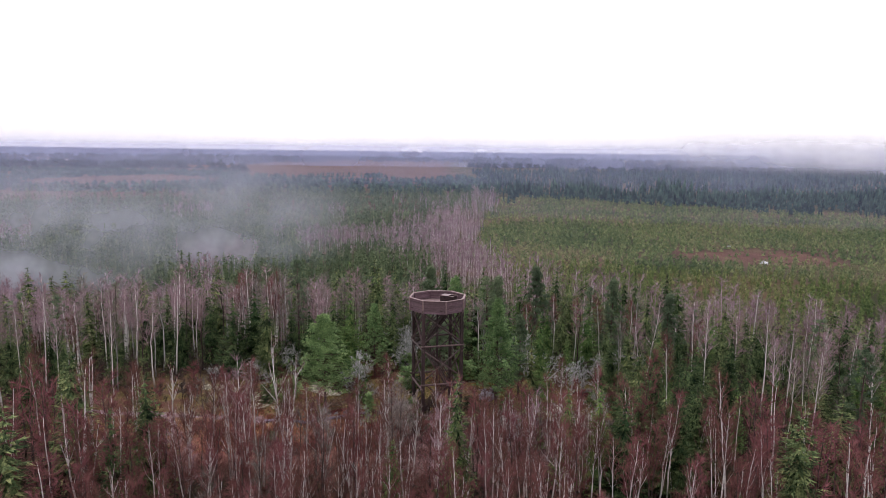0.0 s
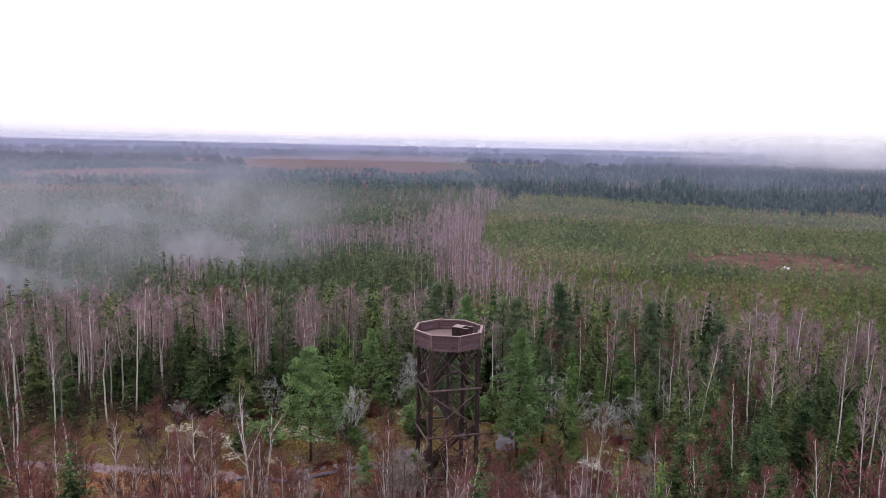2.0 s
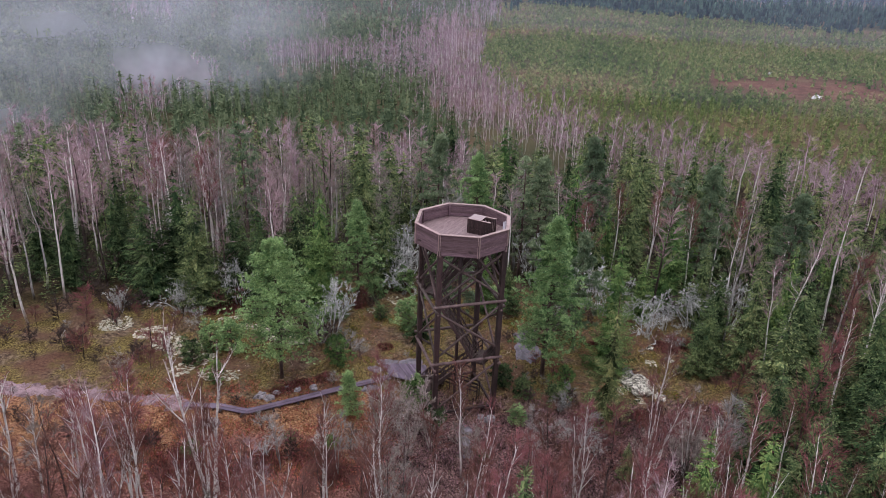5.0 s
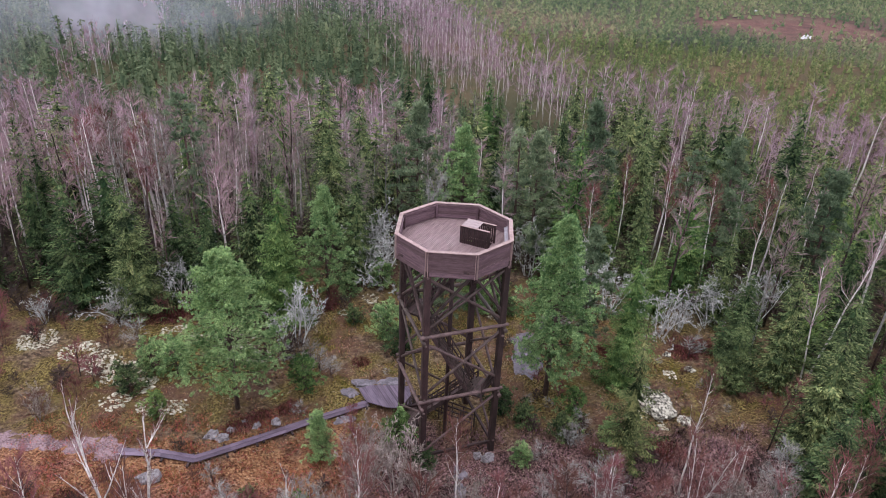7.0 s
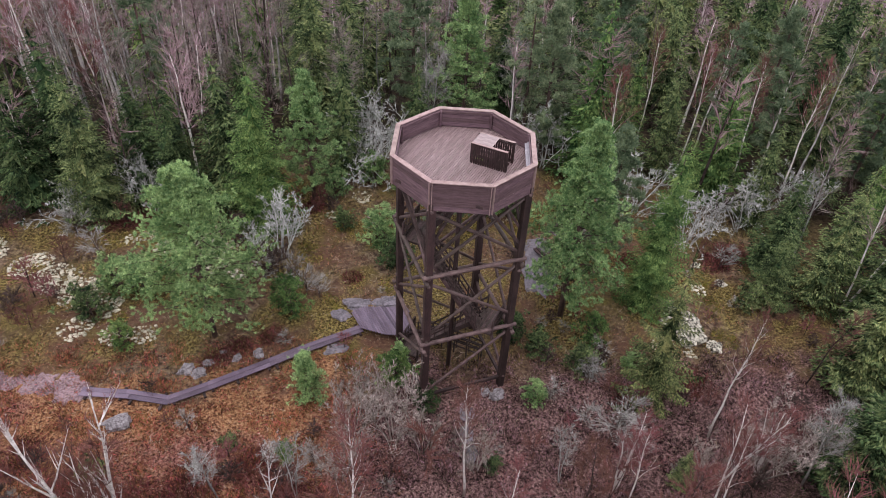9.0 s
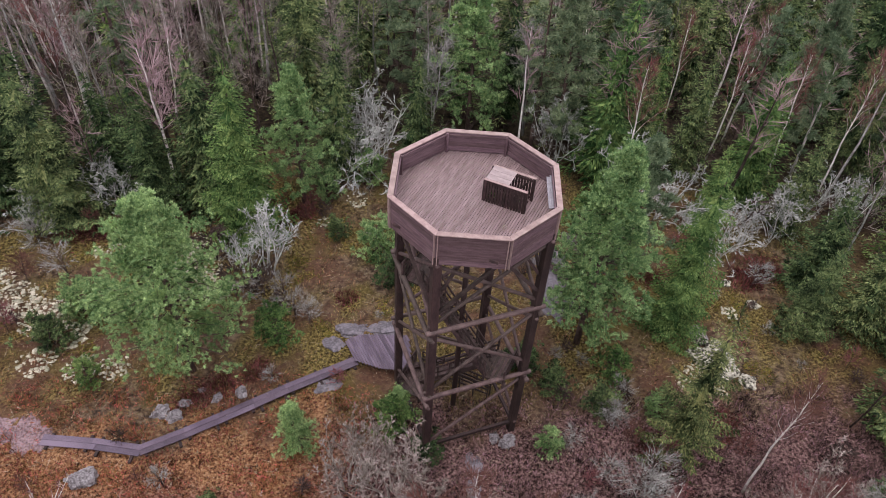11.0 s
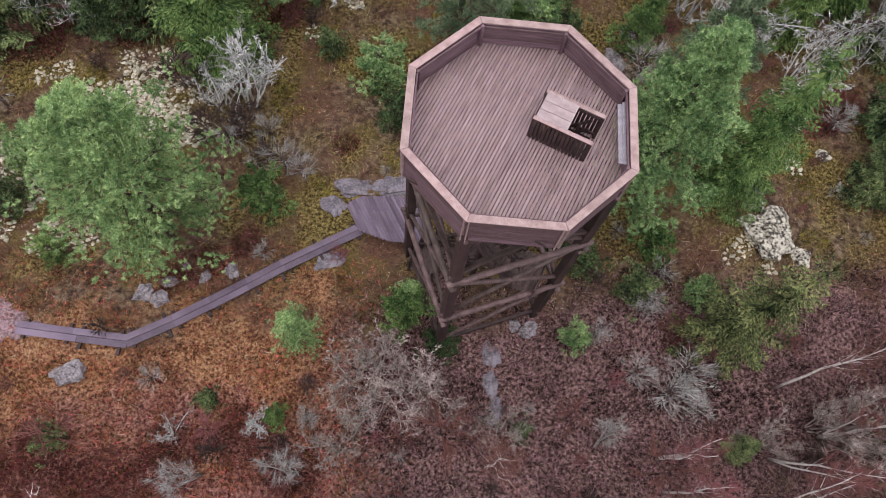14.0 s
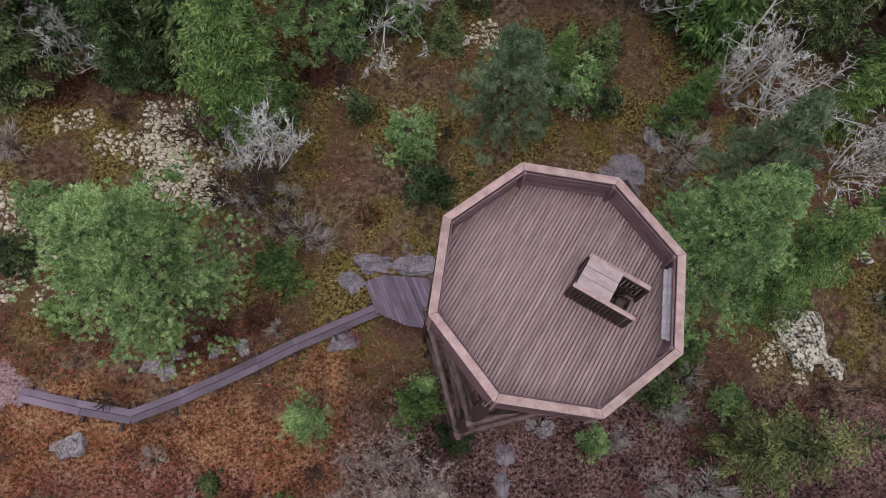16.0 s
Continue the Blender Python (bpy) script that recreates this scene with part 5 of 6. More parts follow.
    spread_out(sap, pl[::2], "spruce_sapling", [M_SPRUCE], "small dark spruce saplings on the wood floor", "saplings")
    sc = [[(*birch_geo(2.4, 6, 4, 3, 2, 0.4, 0.1, 1.0, 0.04, 0.36, 3, 0.8, False)[1].arrays(), 0)] for k in range(3)]
    spread_out(sc, pl[1::2], "wood_scrub", [M_BROWNTWIG], "brown leafless scrub on the wood floor", "scrub")
    # undergrowth below the front birches
    scrub = [lo(birch_geo(2.6, 10, 5, 4, 2, 0.5, 0.1, 1.0, 0.04, 0.36, 3, 0.75, False), (0, 1)) for k in range(3)]
    pl = [(x, y, float(ground(x, y)), rng.uniform(0.6, 1.3), 1.0) for x, y in jitter_grid(-42, 42, 50, 78, 2.9)
          if not (open_ground(x, y) and (y > 75 or rng.random() < 0.6) or y > 64 and rng.random() < 0.4) and abs(x) < 0.6 * y]
    spread_out(scrub, pl, "birch_scrub", [M_BROWNTWIG, M_TWIG], "low reddish leafless scrub under the birches", "scrub")


plant_woods()


def plant_far():
    """Young pines over the bog, bare birch strips, dark spruce stands, and woods to the horizon."""
    bog_t, bog_far, green_t, green_far, birch_t, dark_t, cone_t = [], [], [], [], [], [], []
    for k in range(5):
        bog_t.append([(*spray_geo(3.6, 1.3, 46, 0.75, 0.19, 0.6, 0.7).arrays(), 0), (*cone_geo(2.6, 0.5, 2, 4).arrays(), 0)])
        bog_far.append([(*spray_geo(3.6, 1.6, 18, 1.1, 0.3, 0.7, 0.7).arrays(), 0), (*cone_geo(2.8, 0.8, 1, 5).arrays(), 0)])
        green_t.append([(*spray_geo(8.0, 1.8, 54, 1.0, 0.26, 0.5, 0.7).arrays(), 0), (*cone_geo(6.6, 0.8, 2, 4).arrays(), 0)])
        green_far.append([(*spray_geo(7.0, 2.1, 20, 1.5, 0.42, 0.55, 0.7).arrays(), 0), (*cone_geo(5.8, 1.1, 1, 5).arrays(), 0)])
        tr, tw = birch_geo(9, 7, 4, 3, 1, 0.3, 0.2, 0.7, 0.06, 0.22, 3, 1.7, False, 0.28)
        birch_t.append([(*tr.arrays(), 0), (*tw.arrays(), 1)])
        dark_t.append([(*cone_geo(16, 2.7, 4, 5).arrays(), 0)])
        cone_t.append([(*cone_geo(14, 3.6, 2, 5).arrays(), 0)])
    bogp, greenp, birchp, darkp = [], [], [], []

    def dark_edge(x):
        return 590 - 0.8 * max(0.0, x - 120)

    for x, y in np.concatenate([jitter_grid(-270, 280, 122, 380, 2.4), jitter_grid(-360, 380, 380, 640, 3.8)]):
        u = x / y
        if abs(u) > 0.70:
            continue
        nz = noise.noise(Vector((x * 0.025, y * 0.016, 0.0)))
        nz2 = noise.noise(Vector((x * 0.08, y * 0.05, 5.0)))
        z = float(ground(x, y))
        e = bog_edge(y) + nz2 * 7 + nz * 8
        if x > e:
            if y > dark_edge(x) + nz * 70:
                continue
            if math.hypot((x - 126) / 42, (y - 274) / 30) + nz2 * 0.7 < 0.8 and rng.random() < 0.9 or rng.random() < 0.10 + 0.55 * max(0.0, nz2 + 0.15):
                continue
            bogp.append((x, y, z, rng.uniform(0.4, 1.25), rng.uniform(0.85, 1.3)))
            continue
        if y < 156 and x > -60 or y < 146:
            continue
        if y > 165 and rng.random() < (0.25 if x > e - rng.uniform(5, 50) else 0.42):
            continue
        if -420 < x < -180 and 520 + 0.7 * (x + 286) < y < 620 + 0.55 * (x + 345):
            continue
        w = float(np.interp(y, (140, 180, 240, 300), (16, 18, 26, 34))) + nz2 * 7
        fringe = x > e - w * rng.uniform(0.35, 1.35) and y < 560 and rng.random() > max(0.0, (y - 300) / 420)
        patch = nz + 0.5 * nz2 > 0.56 or math.hypot((x + 40) / 16, (y - 280) / 16) < 1 or math.hypot((x + 73) / 14, (y - 231) / 12) < 1
        if fringe or patch or (y < 166 and nz2 > 0.05 and x < 4):
            if not fringe or rng.random() < 0.9:
                birchp.append((x, y, z, rng.uniform(0.75, 1.2) * (1.25 if x > 25 else 1.0), 1.0))
        else:
            greenp.append((x, y, z, rng.uniform(0.45, 1.3) * (0.5 if x > 25 * nz2 + rng.normal(0, 7) and y < 215 + rng.normal(0, 10) else 1.0), rng.uniform(0.8, 1.25)))
    for x, y in np.concatenate([jitter_grid(20, 480, 340, 640, 6.2), jitter_grid(40, 900, 640, 1300, 12)]):
        u = x / y
        nz = noise.noise(Vector((x * 0.02, y * 0.012, 0.0)))
        if x > bog_edge(y) - 4 and u < 0.72 and y > dark_edge(x) + nz * 70 and rng.random() < 0.9:
            darkp.append((x, y, float(ground(x, y)), rng.uniform(0.4, 0.75) * (1.0 if y < 640 else 1.1) * (1.0 + 0.9 * noise.noise(Vector((x * 0.02, y * 0.01, 4.0)))), rng.uniform(0.9, 1.5)))
    near = lambda pts: [p for p in pts if p[1] <= 245]
    far = lambda pts: [p for p in pts if p[1] > 245]
    spread_out(bog_t, near(bogp), "young_pine_bog", [M_BOG], "low yellow-green young pines dotted over the bog", "woods")
    spread_out(bog_far, far(bogp), "young_pine_bog", [M_BOG], "low yellow-green young pines over the far bog", "woods")
    spread_out(green_t, near(greenp), "pine_wood", [M_GREENWOOD], "grey-green pines standing in mist", "woods")
    spread_out(green_far, far(greenp), "pine_wood", [M_GREENWOOD], "grey-green pine wood far off in mist", "woods")
    spread_out(birch_t, birchp, "bare_birch_strip", [M_BIRCH, M_PURPLETWIG], "leafless purple-brown birches in a strip", "woods")
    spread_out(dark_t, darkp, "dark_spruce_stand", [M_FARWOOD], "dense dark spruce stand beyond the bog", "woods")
    farp = []
    for x, y in np.concatenate([jitter_grid(-700, 400, 620, 1150, 11), jitter_grid(-1400, 1500, 1150, 2200, 24), jitter_grid(-3300, 3400, 2250, 4700, 44)]):
        u = x / y
        if abs(u) > 0.72 or (x > bog_edge(min(y, 700)) and y < 1300):
            continue
        nz = noise.noise(Vector((x * 0.004, y * 0.003, 9.0)))
        if y < 2200 and nz > (0.15 if y > 1150 else (0.5 if x < -60 else 0.28)):
            continue
        if 985 + 300 * nz < y < 2235 and -350 + 500 * nz < x < 60 + 0.04 * y + 400 * nz:
            continue
        if 1850 < y < 2100 and u < -0.45:
            continue
        farp.append((x, y, float(ground(x, y)), rng.uniform(0.8, 1.2), rng.uniform(1.0, 1.6) * (1.0 if y < 1150 else 2.4)))
    for k in range(26):
        t = k / 25
        farp.append((-178 + 60 * t + rng.normal(0, 4), 970 + 70 * t + rng.normal(0, 8), -9.2, rng.uniform(0.9, 1.3), 0.8))
    spread_out(cone_t, [p for p in farp if p[1] > 1150], "distant_woods", [M_RIDGE], "dark woods out to the horizon, tinted haze blue", "woods")
    spread_out(cone_t, [(x, y, z, s * 0.55, w * 1.5) for x, y, z, s, w in farp if y <= 1150], "far_pine_wood", [M_FARWOOD], "grey-green woods beyond the bog, tinted for haze", "woods")


plant_far()


# ---- far farmsteads and a pale field ----
def build_house(x, y, l, w, h, turn):
    house = tagged(new("farmhouse"), "white farm building far off at the wood's edge", "house", "far farm buildings")
    house.matrix_basis = Matrix.Translation((x, y, float(ground(x, y)) - 0.2)) @ pose(0, 0, 0, 0, 0, turn)
    wall = child("wall", bm_mesh("wall", box_bm((l, w, h), 0.05), M_HOUSE), house)
    wall.location = (0, 0, h / 2)
    bm = bmesh.new()
    vs = [bm.verts.new(p) for p in ((-l / 2 - 0.5, -w / 2 - 0.6, h), (l / 2 + 0.5, -w / 2 - 0.6, h), (l / 2 + 0.5, w / 2 + 0.6, h), (-l / 2 - 0.5, w / 2 + 0.6, h), (-l / 2 - 0.5, 0, h + w * 0.35), (l / 2 + 0.5, 0, h + w * 0.35))]
    for f in ((0, 1, 5, 4), (2, 3, 4, 5), (0, 4, 3), (1, 2, 5), (3, 2, 1, 0)):
        bm.faces.new([vs[i] for i in f])
    child("roof", bm_mesh("roof", bm, M_ROCK), house, "dull grey roof")


for hx, hy, hl, hw, hh, ht in ((-1300, 2640, 46, 14, 8, 5), (-1255, 2650, 18, 10, 7, 0), (-677, 2072, 14, 9, 6, 10), (-640, 2085, 9, 8, 5, 0), (-559, 3500, 30, 12, 8, 0), (-74, 3300, 34, 12, 8, 8), (60, 3290, 16, 10, 8, 0), (646, 2477, 20, 10, 7, -10)):
    build_house(hx, hy, hl, hw, hh, ht)


def build_field():
    g = Geo()
    n = 20
    x = np.linspace(-1420, -960, n)
    lo, hi = 1880 + 12 * np.sin(x * 0.02), 2060 + 20 * np.sin(x * 0.013)
    V = np.concatenate([np.stack([x, lo, ground(x, lo) + 0.25], 1), np.stack([x, hi, ground(x, hi) + 0.25], 1)])
    g.add(V, [t for i in range(n - 1) for t in ((i, i + 1, n + i + 1), (i, n + i + 1, n + i))])
    tagged(new("ground_field", mesh_from("ground_field", *g.arrays(), M_FIELD)), "pale open field far beyond the bog", "field", kind="structure")


build_field()
# ---- mist over the woods, and veils that stand in for distance haze ----
def build_mist_and_haze():
    # curved veils at set distances, added to imitate aerial haze
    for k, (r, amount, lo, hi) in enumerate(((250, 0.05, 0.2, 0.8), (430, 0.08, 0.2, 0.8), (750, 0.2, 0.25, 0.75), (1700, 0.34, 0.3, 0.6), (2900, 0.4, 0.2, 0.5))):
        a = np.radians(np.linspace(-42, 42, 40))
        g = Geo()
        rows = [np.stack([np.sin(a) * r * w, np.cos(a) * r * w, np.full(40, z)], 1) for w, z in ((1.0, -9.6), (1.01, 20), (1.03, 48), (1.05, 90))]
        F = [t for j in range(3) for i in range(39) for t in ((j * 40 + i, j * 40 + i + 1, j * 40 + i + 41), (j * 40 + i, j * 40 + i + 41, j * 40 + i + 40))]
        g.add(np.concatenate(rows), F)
        me = mesh_from("mist_layer", *g.arrays(), mist_haze_material("distance_haze", amount, 0, 34, 60, scale=0.006, lo=lo, hi=hi), smooth=True)
        tagged(new("mist_layer", me), "thin bluish veil that stands in for distance haze", "mist", kind="stuff")
    # drifting wisps and a low cloud on the horizon: centre, half sizes, density
    for c, s, amount in (((-96, 164, 6), (40, 8, 25), 0.72), ((-66, 214, 7), (46, 6, 27), 0.6), ((-130, 300, 6), (120, 10, 26), 0.5), ((-300, 560, 8), (260, 20, 38), 0.28),
                         ((560, 950, 32), (420, 30, 34), 0.95), ((760, 1300, 36), (620, 30, 46), 0.9)):
        bm = bmesh.new()
        bmesh.ops.create_grid(bm, x_segments=14, y_segments=10, size=1.0)
        for v in bm.verts:
            v.co = Vector((v.co.x * s[0], s[1] * 0.35 * math.sin(2.2 * v.co.x + 1.5 * v.co.y), v.co.y * s[2]))
        me = bm_mesh("mist_wisp", bm, mist_haze_material("drifting_mist", amount, 0, 0, 0, (0.76, 0.77, 0.88) if c[0] < 0 else (0.97, 0.95, 0.97), 2.4 / s[0], 0.2, 0.8, ball=(s[0], s[1] * 3, s[2])))
        ob = tagged(new("mist_wisp", me), "pale drifting wisp of mist above the trees", "mist", kind="stuff")
        ob.location = c


build_mist_and_haze()


# ---- boardwalk, landing deck, rocks and lichen ----
def gz(x, y):
    return float(ground(x, y))


def build_boardwalk():
    walkway = tagged(new("boardwalk"), "narrow wet grey plank boardwalk over the heath", "boardwalk")
    line = [(-20.2, 79.25), (-17.6, 78.75), (-15.5, 78.45), (-13.6, 79.25), (-12.0, 80.05), (-10.4, 80.9), (-8.9, 81.75), (-7.1, 82.65), (-5.35, 83.5)]
    for (x0, y0), (x1, y1) in zip(line, line[1:]):
        p, q = Vector((x0, y0, gz(x0, y0) + 0.17)), Vector((x1, y1, gz(x1, y1) + 0.17))
        d = (q - p).normalized()
        s = Vector((-d.y, d.x, 0)).normalized()
        for k in (-0.5, 0.5):
            o = s * (k * 0.31) + Vector((0, 0, rng.uniform(-0.012, 0.012)))
            timber("plank", p + o + d * rng.uniform(-0.12, 0.0), q + o + d * rng.uniform(0.0, 0.12), 0.29, 0.055, M_WALK, walkway)
        for t in (0.12, 0.88):
            c = p.lerp(q, t) - Vector((0, 0, 0.085))
            e = rng.uniform(0.4, 0.66)
            timber("sleeper", c - s * e, c + s * rng.uniform(0.42, 0.55), 0.14, 0.12, M_DARK, walkway)


def build_landing_deck():
    deck = tagged(new("entrance_deck"), "low grey plank deck at the foot of the tower", "deck")
    poly = [(-5.95, 84.75), (-5.45, 83.35), (-4.0, 82.75), (-2.3, 82.6), (-2.5, 85.0), (-5.2, 85.1)]
    ang = radians(-66)
    d, s = Vector((math.cos(ang), math.sin(ang), 0)), Vector((-math.sin(ang), math.cos(ang), 0))
    for k in range(-30, 31):
        u = k * 0.13
        c = Vector((-4.2, 84.0, 0)) + s * u
        hits = []
        for (x0, y0), (x1, y1) in zip(poly, poly[1:] + poly[:1]):
            a, e = Vector((x0, y0, 0)) - c, Vector((x1 - x0, y1 - y0, 0))
            den = d.x * e.y - d.y * e.x
            if abs(den) > 1e-6:
                w = (a.x * d.y - a.y * d.x) / den
                if 0 <= w <= 1:
                    hits.append((a.x * e.y - a.y * e.x) / den)
        if len(hits) >= 2 and max(hits) - min(hits) > 0.15:
            z = Vector((0, 0, 0.0))
            timber("plank", c + d * min(hits) + z, c + d * max(hits) + z, 0.116, 0.04, M_WALK, deck, bevel=0.004)
    for t in (-1.2, 0.0, 1.2):
        timber("bearer", Vector((-5.5, 84.1 + t * 0.35, -0.09)), Vector((-2.5, 83.6 + t * 0.6, -0.09)), 0.1, 0.14, M_DARK, deck)


def rock_mesh(seed, sx, sy, sz, mat, sub=3, rough=0.5):
    bm = bmesh.new()
    bmesh.ops.create_icosphere(bm, subdivisions=sub, radius=1.0)
    for v in bm.verts:
        p = v.co.copy()
        k = 1 + rough * (noise.noise(p * 1.3 + Vector((seed * 7.1, 0, 0))) + 0.5 * noise.noise(p * 3.1 + Vector((0, seed * 3.3, 0))))
        p *= k
        p = Vector([round(c * 2.4) / 2.4 * 0.35 + c * 0.65 for c in p])
        p.z = max(p.z, -0.5)
        v.co = Vector((p.x * sx, p.y * sy, p.z * sz))
    return bm_mesh("rock", bm, mat)


def build_rocks():
    # x, y, half length, half width, half height, turn, material
    slabs = (
        (-5.4, 85.7, 1.0, 0.5, 0.16, -5, M_SLAB), (-3.7, 85.8, 1.0, 0.6, 0.17, 15, M_SLAB), (-6.6, 84.8, 0.45, 0.6, 0.15, 40, M_SLAB), (-6.8, 82.0, 0.62, 0.42, 0.14, 10, M_SLAB),
        (-15.0, 80.7, 0.5, 0.35, 0.25, 30, M_ROCK), (-14.3, 80.4, 0.36, 0.4, 0.22, 80, M_ROCK), (-14.0, 81.2, 0.4, 0.3, 0.22, 10, M_ROCK), (-12.3, 81.3, 0.3, 0.24, 0.2, 60, M_ROCK),
        (-11.1, 81.5, 0.28, 0.36, 0.2, 20, M_ROCK), (-13.2, 81.9, 0.22, 0.18, 0.15, 0, M_ROCK), (-17.8, 77.2, 0.68, 0.5, 0.3, 20, M_ROCK), (0.5, 77.4, 0.42, 0.55, 0.1, 5, M_SLAB),
        (0.3, 76.1, 0.36, 0.55, 0.1, 0, M_SLAB), (0.45, 74.9, 0.3, 0.7, 0.09, -10, M_SLAB),
    )
    stones = (
        (2.2, 78.4, 0.42, 0.32, 0.2, 30, M_ROCK), (1.6, 78.7, 0.3, 0.25, 0.18, 70, M_ROCK), (14.3, 82.8, 1.15, 1.35, 0.6, 12, M_LICHROCK), (15.9, 81.6, 0.4, 0.5, 0.3, 10, M_LICHROCK),
        (14.0, 84.4, 0.45, 0.4, 0.3, 40, M_LICHROCK), (14.1, 84.9, 0.4, 0.55, 0.3, 20, M_ROCK), (6.7, 91.0, 1.5, 1.0, 0.14, -20, M_SLAB), (6.2, 88.3, 1.0, 2.3, 0.13, -8, M_SLAB),
        (8.2, 93.0, 0.35, 0.7, 0.2, 20, M_ROCK), (9.2, 94.6, 0.5, 0.4, 0.3, 0, M_ROCK), (18.2, 87.0, 0.4, 0.3, 0.2, 0, M_LICHROCK), (17.0, 88.6, 0.3, 0.3, 0.2, 0, M_LICHROCK),
        (3.2, 97.2, 0.5, 0.4, 0.3, 0, M_ROCK), (-1.8, 98.0, 0.5, 0.3, 0.25, 40, M_LICHROCK),
    )
    for k, (x, y, a, b, c, t, m) in enumerate(slabs + stones):
        lab = {"grey_granite": "rough grey granite boulder in the heath", "wet_grey_slab_rock": "flat wet grey rock slab in the ground"}.get(m.name, "boulder covered with pale lichen")
        ob = tagged(new("boulder", rock_mesh(k + 1, a, b, c, m)), lab, "rock", "rocks of the clearing")
        ob.matrix_basis = Matrix.Translation((x, y, gz(x, y) + (-0.03 if c < 0.2 else c * 0.2))) @ pose(0, 0, 0, 0, 0, t)


def build_lichen():
    """Cushions of pale lichen, strewn in patches."""
    g = Geo()
    patches = (
        (-16.8, 93.0, 0.8), (-15.4, 93.0, 0.9), (-16.1, 91.6, 1.3), (-17.1, 91.1, 1.0),
        (-14.7, 90.8, 1.2), (-15.7, 90.0, 1.2), (-14.6, 89.2, 1.3), (-13.5, 88.9, 0.9),
        (-20.9, 92.1, 0.5), (-20.0, 92.4, 0.6), (-20.5, 86.3, 0.6), (-20.6, 85.5, 0.7),
        (-19.6, 83.4, 0.9), (-22.5, 87.0, 1.5), (-24.5, 88.3, 1.5),
    )
    patches += (
        (-26.5, 89.5, 1.4), (-22.0, 83.9, 1.0), (-30.0, 91.0, 1.5), (-18.0, 83.6, 0.8),
        (14.2, 81.2, 0.45), (16.5, 86.4, 0.5), (-7.6, 94.6, 0.5), (-5.6, 96.8, 0.7),
        (-15.6, 89.4, 1.1), (-13.4, 89.0, 0.8), (-18.7, 91.3, 0.7), (-0.4, 98.7, 0.9),
        (4.5, 94.3, 0.5), (13.0, 82.2, 0.6), (12.2, 81.6, 0.4),
    )
    base = bmesh.new()
    bmesh.ops.create_icosphere(base, subdivisions=1, radius=1.0)
    bmesh.ops.delete(base, geom=[v for v in base.verts if v.co.z < -0.5], context="VERTS")
    base.verts.index_update()
    V0 = np.array([v.co[:] for v in base.verts])
    F0 = np.array([[v.index for v in f.verts] for f in base.faces])
    base.free()
    for x, y, r in patches:
        for k in range(int(230 * r * r)):
            a, q = rng.uniform(0, 6.28), r * math.sqrt(rng.uniform(0, 1))
            px, py = x + q * math.cos(a), y + q * math.sin(a)
            s = 0.02 + 0.115 * rng.uniform(0, 1) ** 3
            V = V0 * rng.uniform(0.5, 1.35, V0.shape) * np.array([s * rng.uniform(0.7, 1.5), s, s * 0.5]) + np.array([px, py, gz(px, py) + 0.03])
            g.add(V, F0)
    me = mesh_from("lichen", *g.arrays(), M_LICHEN)
    tagged(new("lichen", me), "pale reindeer lichen cushions in patches on rock", "lichen", kind="stuff")


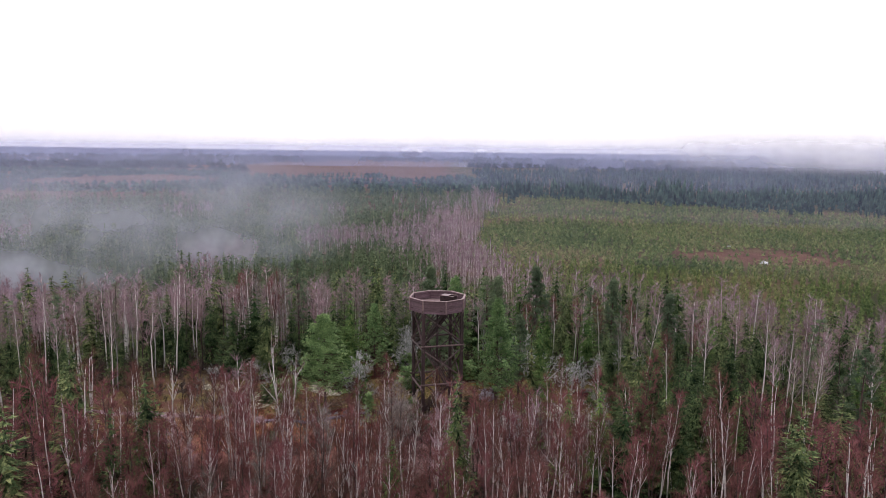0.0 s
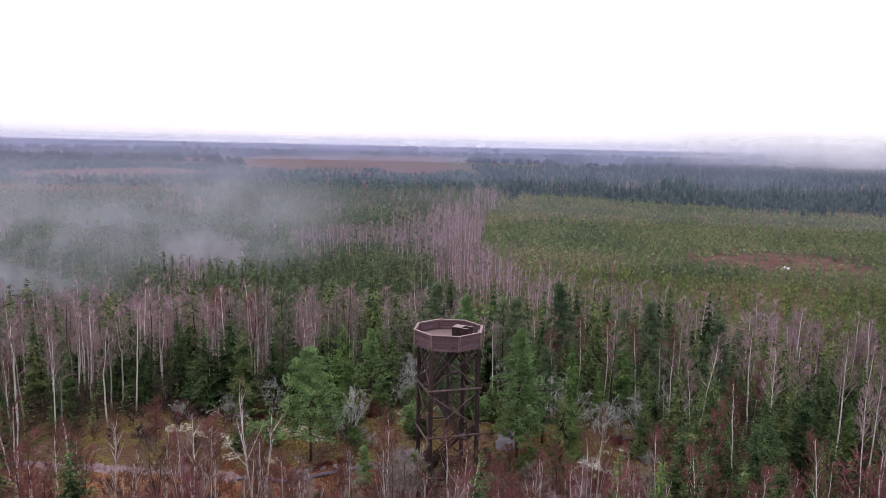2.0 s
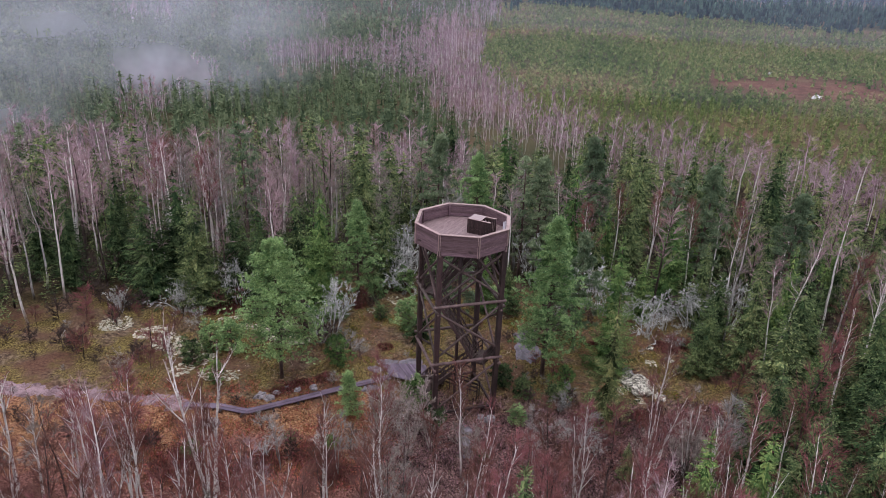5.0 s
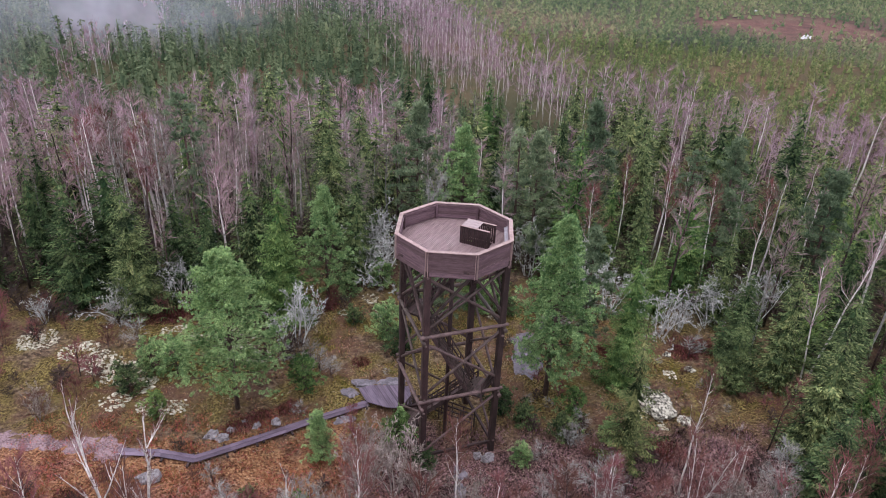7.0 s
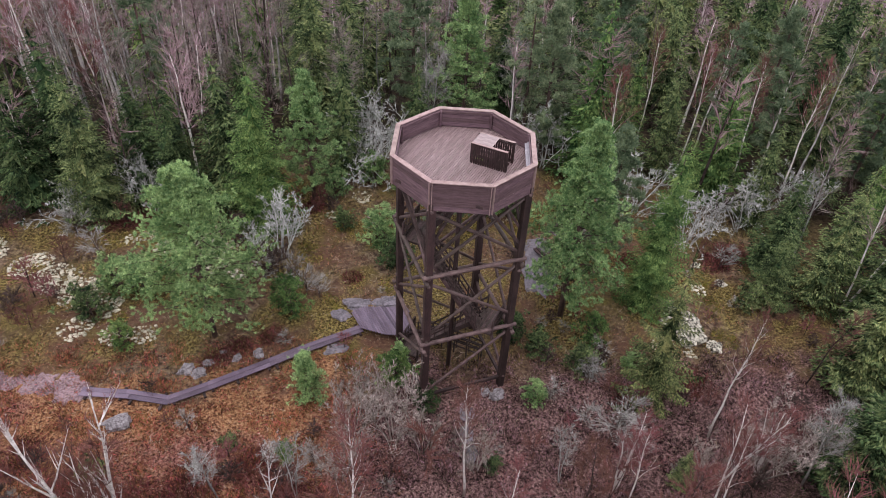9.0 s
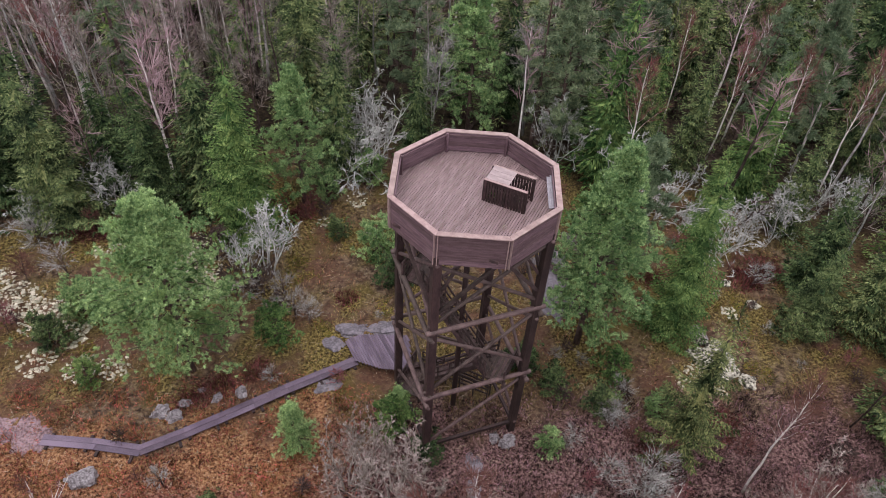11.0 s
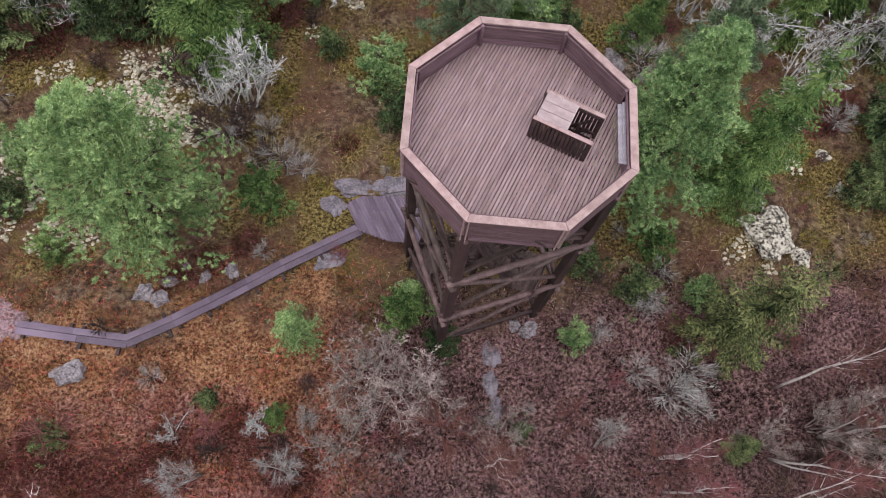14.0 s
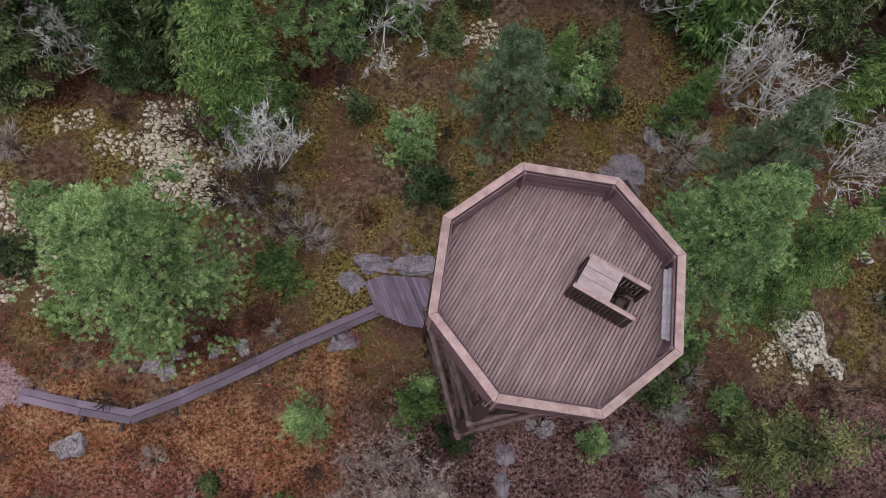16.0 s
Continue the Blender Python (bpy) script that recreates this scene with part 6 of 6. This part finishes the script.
def build_heath():
    """Short heather, grass and twiggy blades over the open ground."""
    for key, mat, n, box, tall, lab in (
            ("heather", M_HEATH, 110000, (-30, 24, 79, 100), (0.05, 0.22), "brown heather and yellow moss over the rocky ground"),
            ("rusty_grass", M_RUST, 75000, (-27, -3, 70.5, 83), (0.08, 0.30), "rust-coloured dry grass on the heath"),
            ("twiggy_heath", M_PURPLEHEATH, 100000, (-7, 24, 70.5, 81.5), (0.08, 0.36), "purple-brown twiggy bilberry heath")):
        x, y = rng.uniform(box[0], box[1], n), rng.uniform(box[2], box[3], n)
        c, h2 = ((box[0] + box[1]) / 2, (box[2] + box[3]) / 2), ((box[1] - box[0]) / 2, (box[3] - box[2]) / 2)
        ok = np.maximum(np.abs(x - c[0]) / h2[0], np.abs(y - c[1]) / h2[1]) < rng.uniform(0.75, 1.02, n)
        # bare along the boardwalk and under the entrance deck
        along = np.interp(x, (-20.2, -15.5, -12.0, -8.9, -5.3, -2.5), (79.3, 78.5, 80.0, 81.7, 83.5, 83.8))
        ok &= ~((x > -20.4) & (x < -2.4) & (np.abs(y - along) < np.where(x > -6, 1.3, 0.46)))
        x, y = x[ok], y[ok]
        clump = np.array([noise.noise(Vector((a * 0.9, b * 0.9, 1.0))) for a, b in zip(x, y)])
        ok = clump > rng.uniform(-0.7, 0.35, len(x))
        x, y, clump = x[ok], y[ok], clump[ok]
        k = len(x)
        b = np.stack([x, y, ground(x, y) - 0.02], 1)
        h = rng.uniform(*tall, k) * (0.8 + clump)
        t = b + np.stack([rng.normal(0, 0.12, k), rng.normal(0, 0.12, k), h], 1)
        g = Geo()
        g.spikes(b, t, rng.uniform(0.02, 0.05, k))
        tagged(new(key, mesh_from(key, *g.arrays(), mat)), lab, "heath", kind="stuff")
    # moss and bilberry in patches: centre and radius
    for key, mat, dense, tall, wide, lab, patches in (
            ("moss", M_MOSS, 320, (0.03, 0.12), (0.03, 0.07), "yellow-green moss cushions on the ground",
             ((5.4, 93.0, 1.5), (-17.8, 92.2, 1.6), (-7.3, 85.9, 0.9), (16.7, 86.0, 1.7), (-0.4, 96.3, 1.5), (2.4, 92.6, 1.3), (-6.7, 93.9, 1.6), (16.6, 82.4, 1.4), (-21.2, 92.0, 1.2), (-9.0, 90.5, 1.3), (-3.0, 87.0, 1.2), (-20.0, 84.6, 1.0), (8.5, 89.5, 1.0))),
            ("bilberry_heath", M_BILBERRY, 300, (0.2, 0.5), (0.03, 0.06), "red-brown bilberry mounds on the heath",
             ((20.1, 90.0, 1.7), (-23.1, 93.8, 1.5), (-21.1, 94.3, 1.6), (-16.8, 94.9, 1.3), (-9.1, 95.7, 1.1), (18.5, 89.0, 1.3), (-13.8, 81.2, 1.1), (-12.4, 82.0, 1.2), (-10.6, 82.9, 0.9), (-13.5, 73.4, 2.0), (-16.0, 72.4, 2.2), (-10.4, 74.2, 1.7), (-19.0, 73.6, 2.0), (-8.4, 72.6, 1.6), (-22.0, 75.4, 1.6), (-6.0, 88.0, 0.8), (13.5, 79.0, 1.3), (9.5, 78.0, 1.2), (12.5, 89.5, 1.0))),
            ("straw_grass", M_STRAW, 10, (0.05, 0.3), (0.012, 0.03), "pale straw and thin twig litter over the heath", ((-8.0, 84.0, 17.0), (8.0, 82.0, 12.0), (-18.0, 78.0, 9.0)))):
        bs, ts, ws = [], [], []
        for x, y, r in patches:
            k = int(dense * math.pi * r * r)
            a, q = rng.uniform(0, 6.28, k), r * np.sqrt(rng.uniform(0, 1, k)) * (1 + 0.25 * np.sin(3 * rng.uniform(0, 6.28, k)))
            px, py = x + q * np.cos(a), y + q * np.sin(a)
            top = np.clip(1 - (q / r) ** 2, 0.15, 1) if r < 5 else 1.0
            bs.append(np.stack([px, py, ground(px, py) - 0.02], 1))
            flat = 0.22 if r > 5 else 0.1
            ts.append(bs[-1] + np.stack([rng.normal(0, flat, k), rng.normal(0, flat, k), rng.uniform(*tall, k) * top], 1))
            ws.append(rng.uniform(*wide, k))
        g = Geo()
        g.spikes(np.concatenate(bs), np.concatenate(ts), np.concatenate(ws))
        tagged(new(key, mesh_from(key, *g.arrays(), mat)), lab, "heath", kind="stuff")


def build_path():
    """The trodden earth path that leads up to the boardwalk."""
    line = [(-46, 82.5), (-40, 81.6), (-34, 80.9), (-28, 80.4), (-24, 80.0), (-21.5, 79.7), (-20.0, 79.3)]
    n = 160
    xs = np.linspace(-46, -19.2, n)
    ys = np.interp(xs, [p[0] for p in line], [p[1] for p in line])
    w = (0.95 + 0.18 * np.sin(xs * 1.1) + 0.1 * np.sin(xs * 2.7)) * np.clip((-19.0 - xs) / 2.2, 0.12, 1) ** 0.6
    g = Geo()
    rows = []
    for k in (-1, -0.6, 0, 0.6, 1):
        y = ys + w * k * (1 + (rng.uniform(-0.28, 0.28, n) if abs(k) > 0.5 else 0))
        rows.append(np.stack([xs, y, ground(xs, y) + (0.05 if abs(k) < 0.5 else (0.035 if abs(k) < 1 else -0.06))], 1))
    F = [t for j in range(4) for i in range(n - 1) for t in ((j * n + i, j * n + i + 1, j * n + i + n + 1), (j * n + i, j * n + i + n + 1, j * n + i + n))]
    g.add(np.concatenate(rows), F)
    tagged(new("path", mesh_from("path", *g.arrays(), M_PATH, smooth=True)), "trodden purple-brown earth path over the heath", "path", kind="structure")


def build_heap():
    """White heaps on the open bog."""
    for x, y, a, b, c in ((120.0, 259.5, 1.5, 1.0, 0.9), (126.0, 307.0, 0.7, 0.6, 0.5)):
        ob = tagged(new("heap", rock_mesh(50 + x, a, b, c, M_HOUSE)), "small white heap lying on the open bog", "heap", "white heaps on the bog")
        ob.location = (x, y, gz(x, y) + 0.25 * c)


def build_bench():
    bench = tagged(new("bench"), "low dark plank bench on the rock slab", "bench")
    a = radians(-62)
    d, s = Vector((math.cos(a), math.sin(a), 0)), Vector((-math.sin(a), math.cos(a), 0))
    c = Vector((6.7, 89.6, gz(6.7, 89.6) + 0.42))
    for k in (-1, 1):
        timber("seat_plank", c - d * 0.85 + s * (0.11 * k), c + d * 0.85 + s * (0.11 * k), 0.19, 0.045, M_DARK, bench)
        timber("leg", c + d * (0.6 * k) - Vector((0, 0, 0.52)), c + d * (0.6 * k) - Vector((0, 0, 0.02)), 0.34, 0.1, M_DARK, bench, up=s)


M_PATH = material("trodden_path_earth", (0.10, 0.06, 0.065), (0.31, 0.215, 0.23), 1.1, 0.85, 0.6, 10, 0.6)
build_path()
build_bench()
build_heap()
build_boardwalk()
build_landing_deck()
build_rocks()
build_lichen()
build_heath()
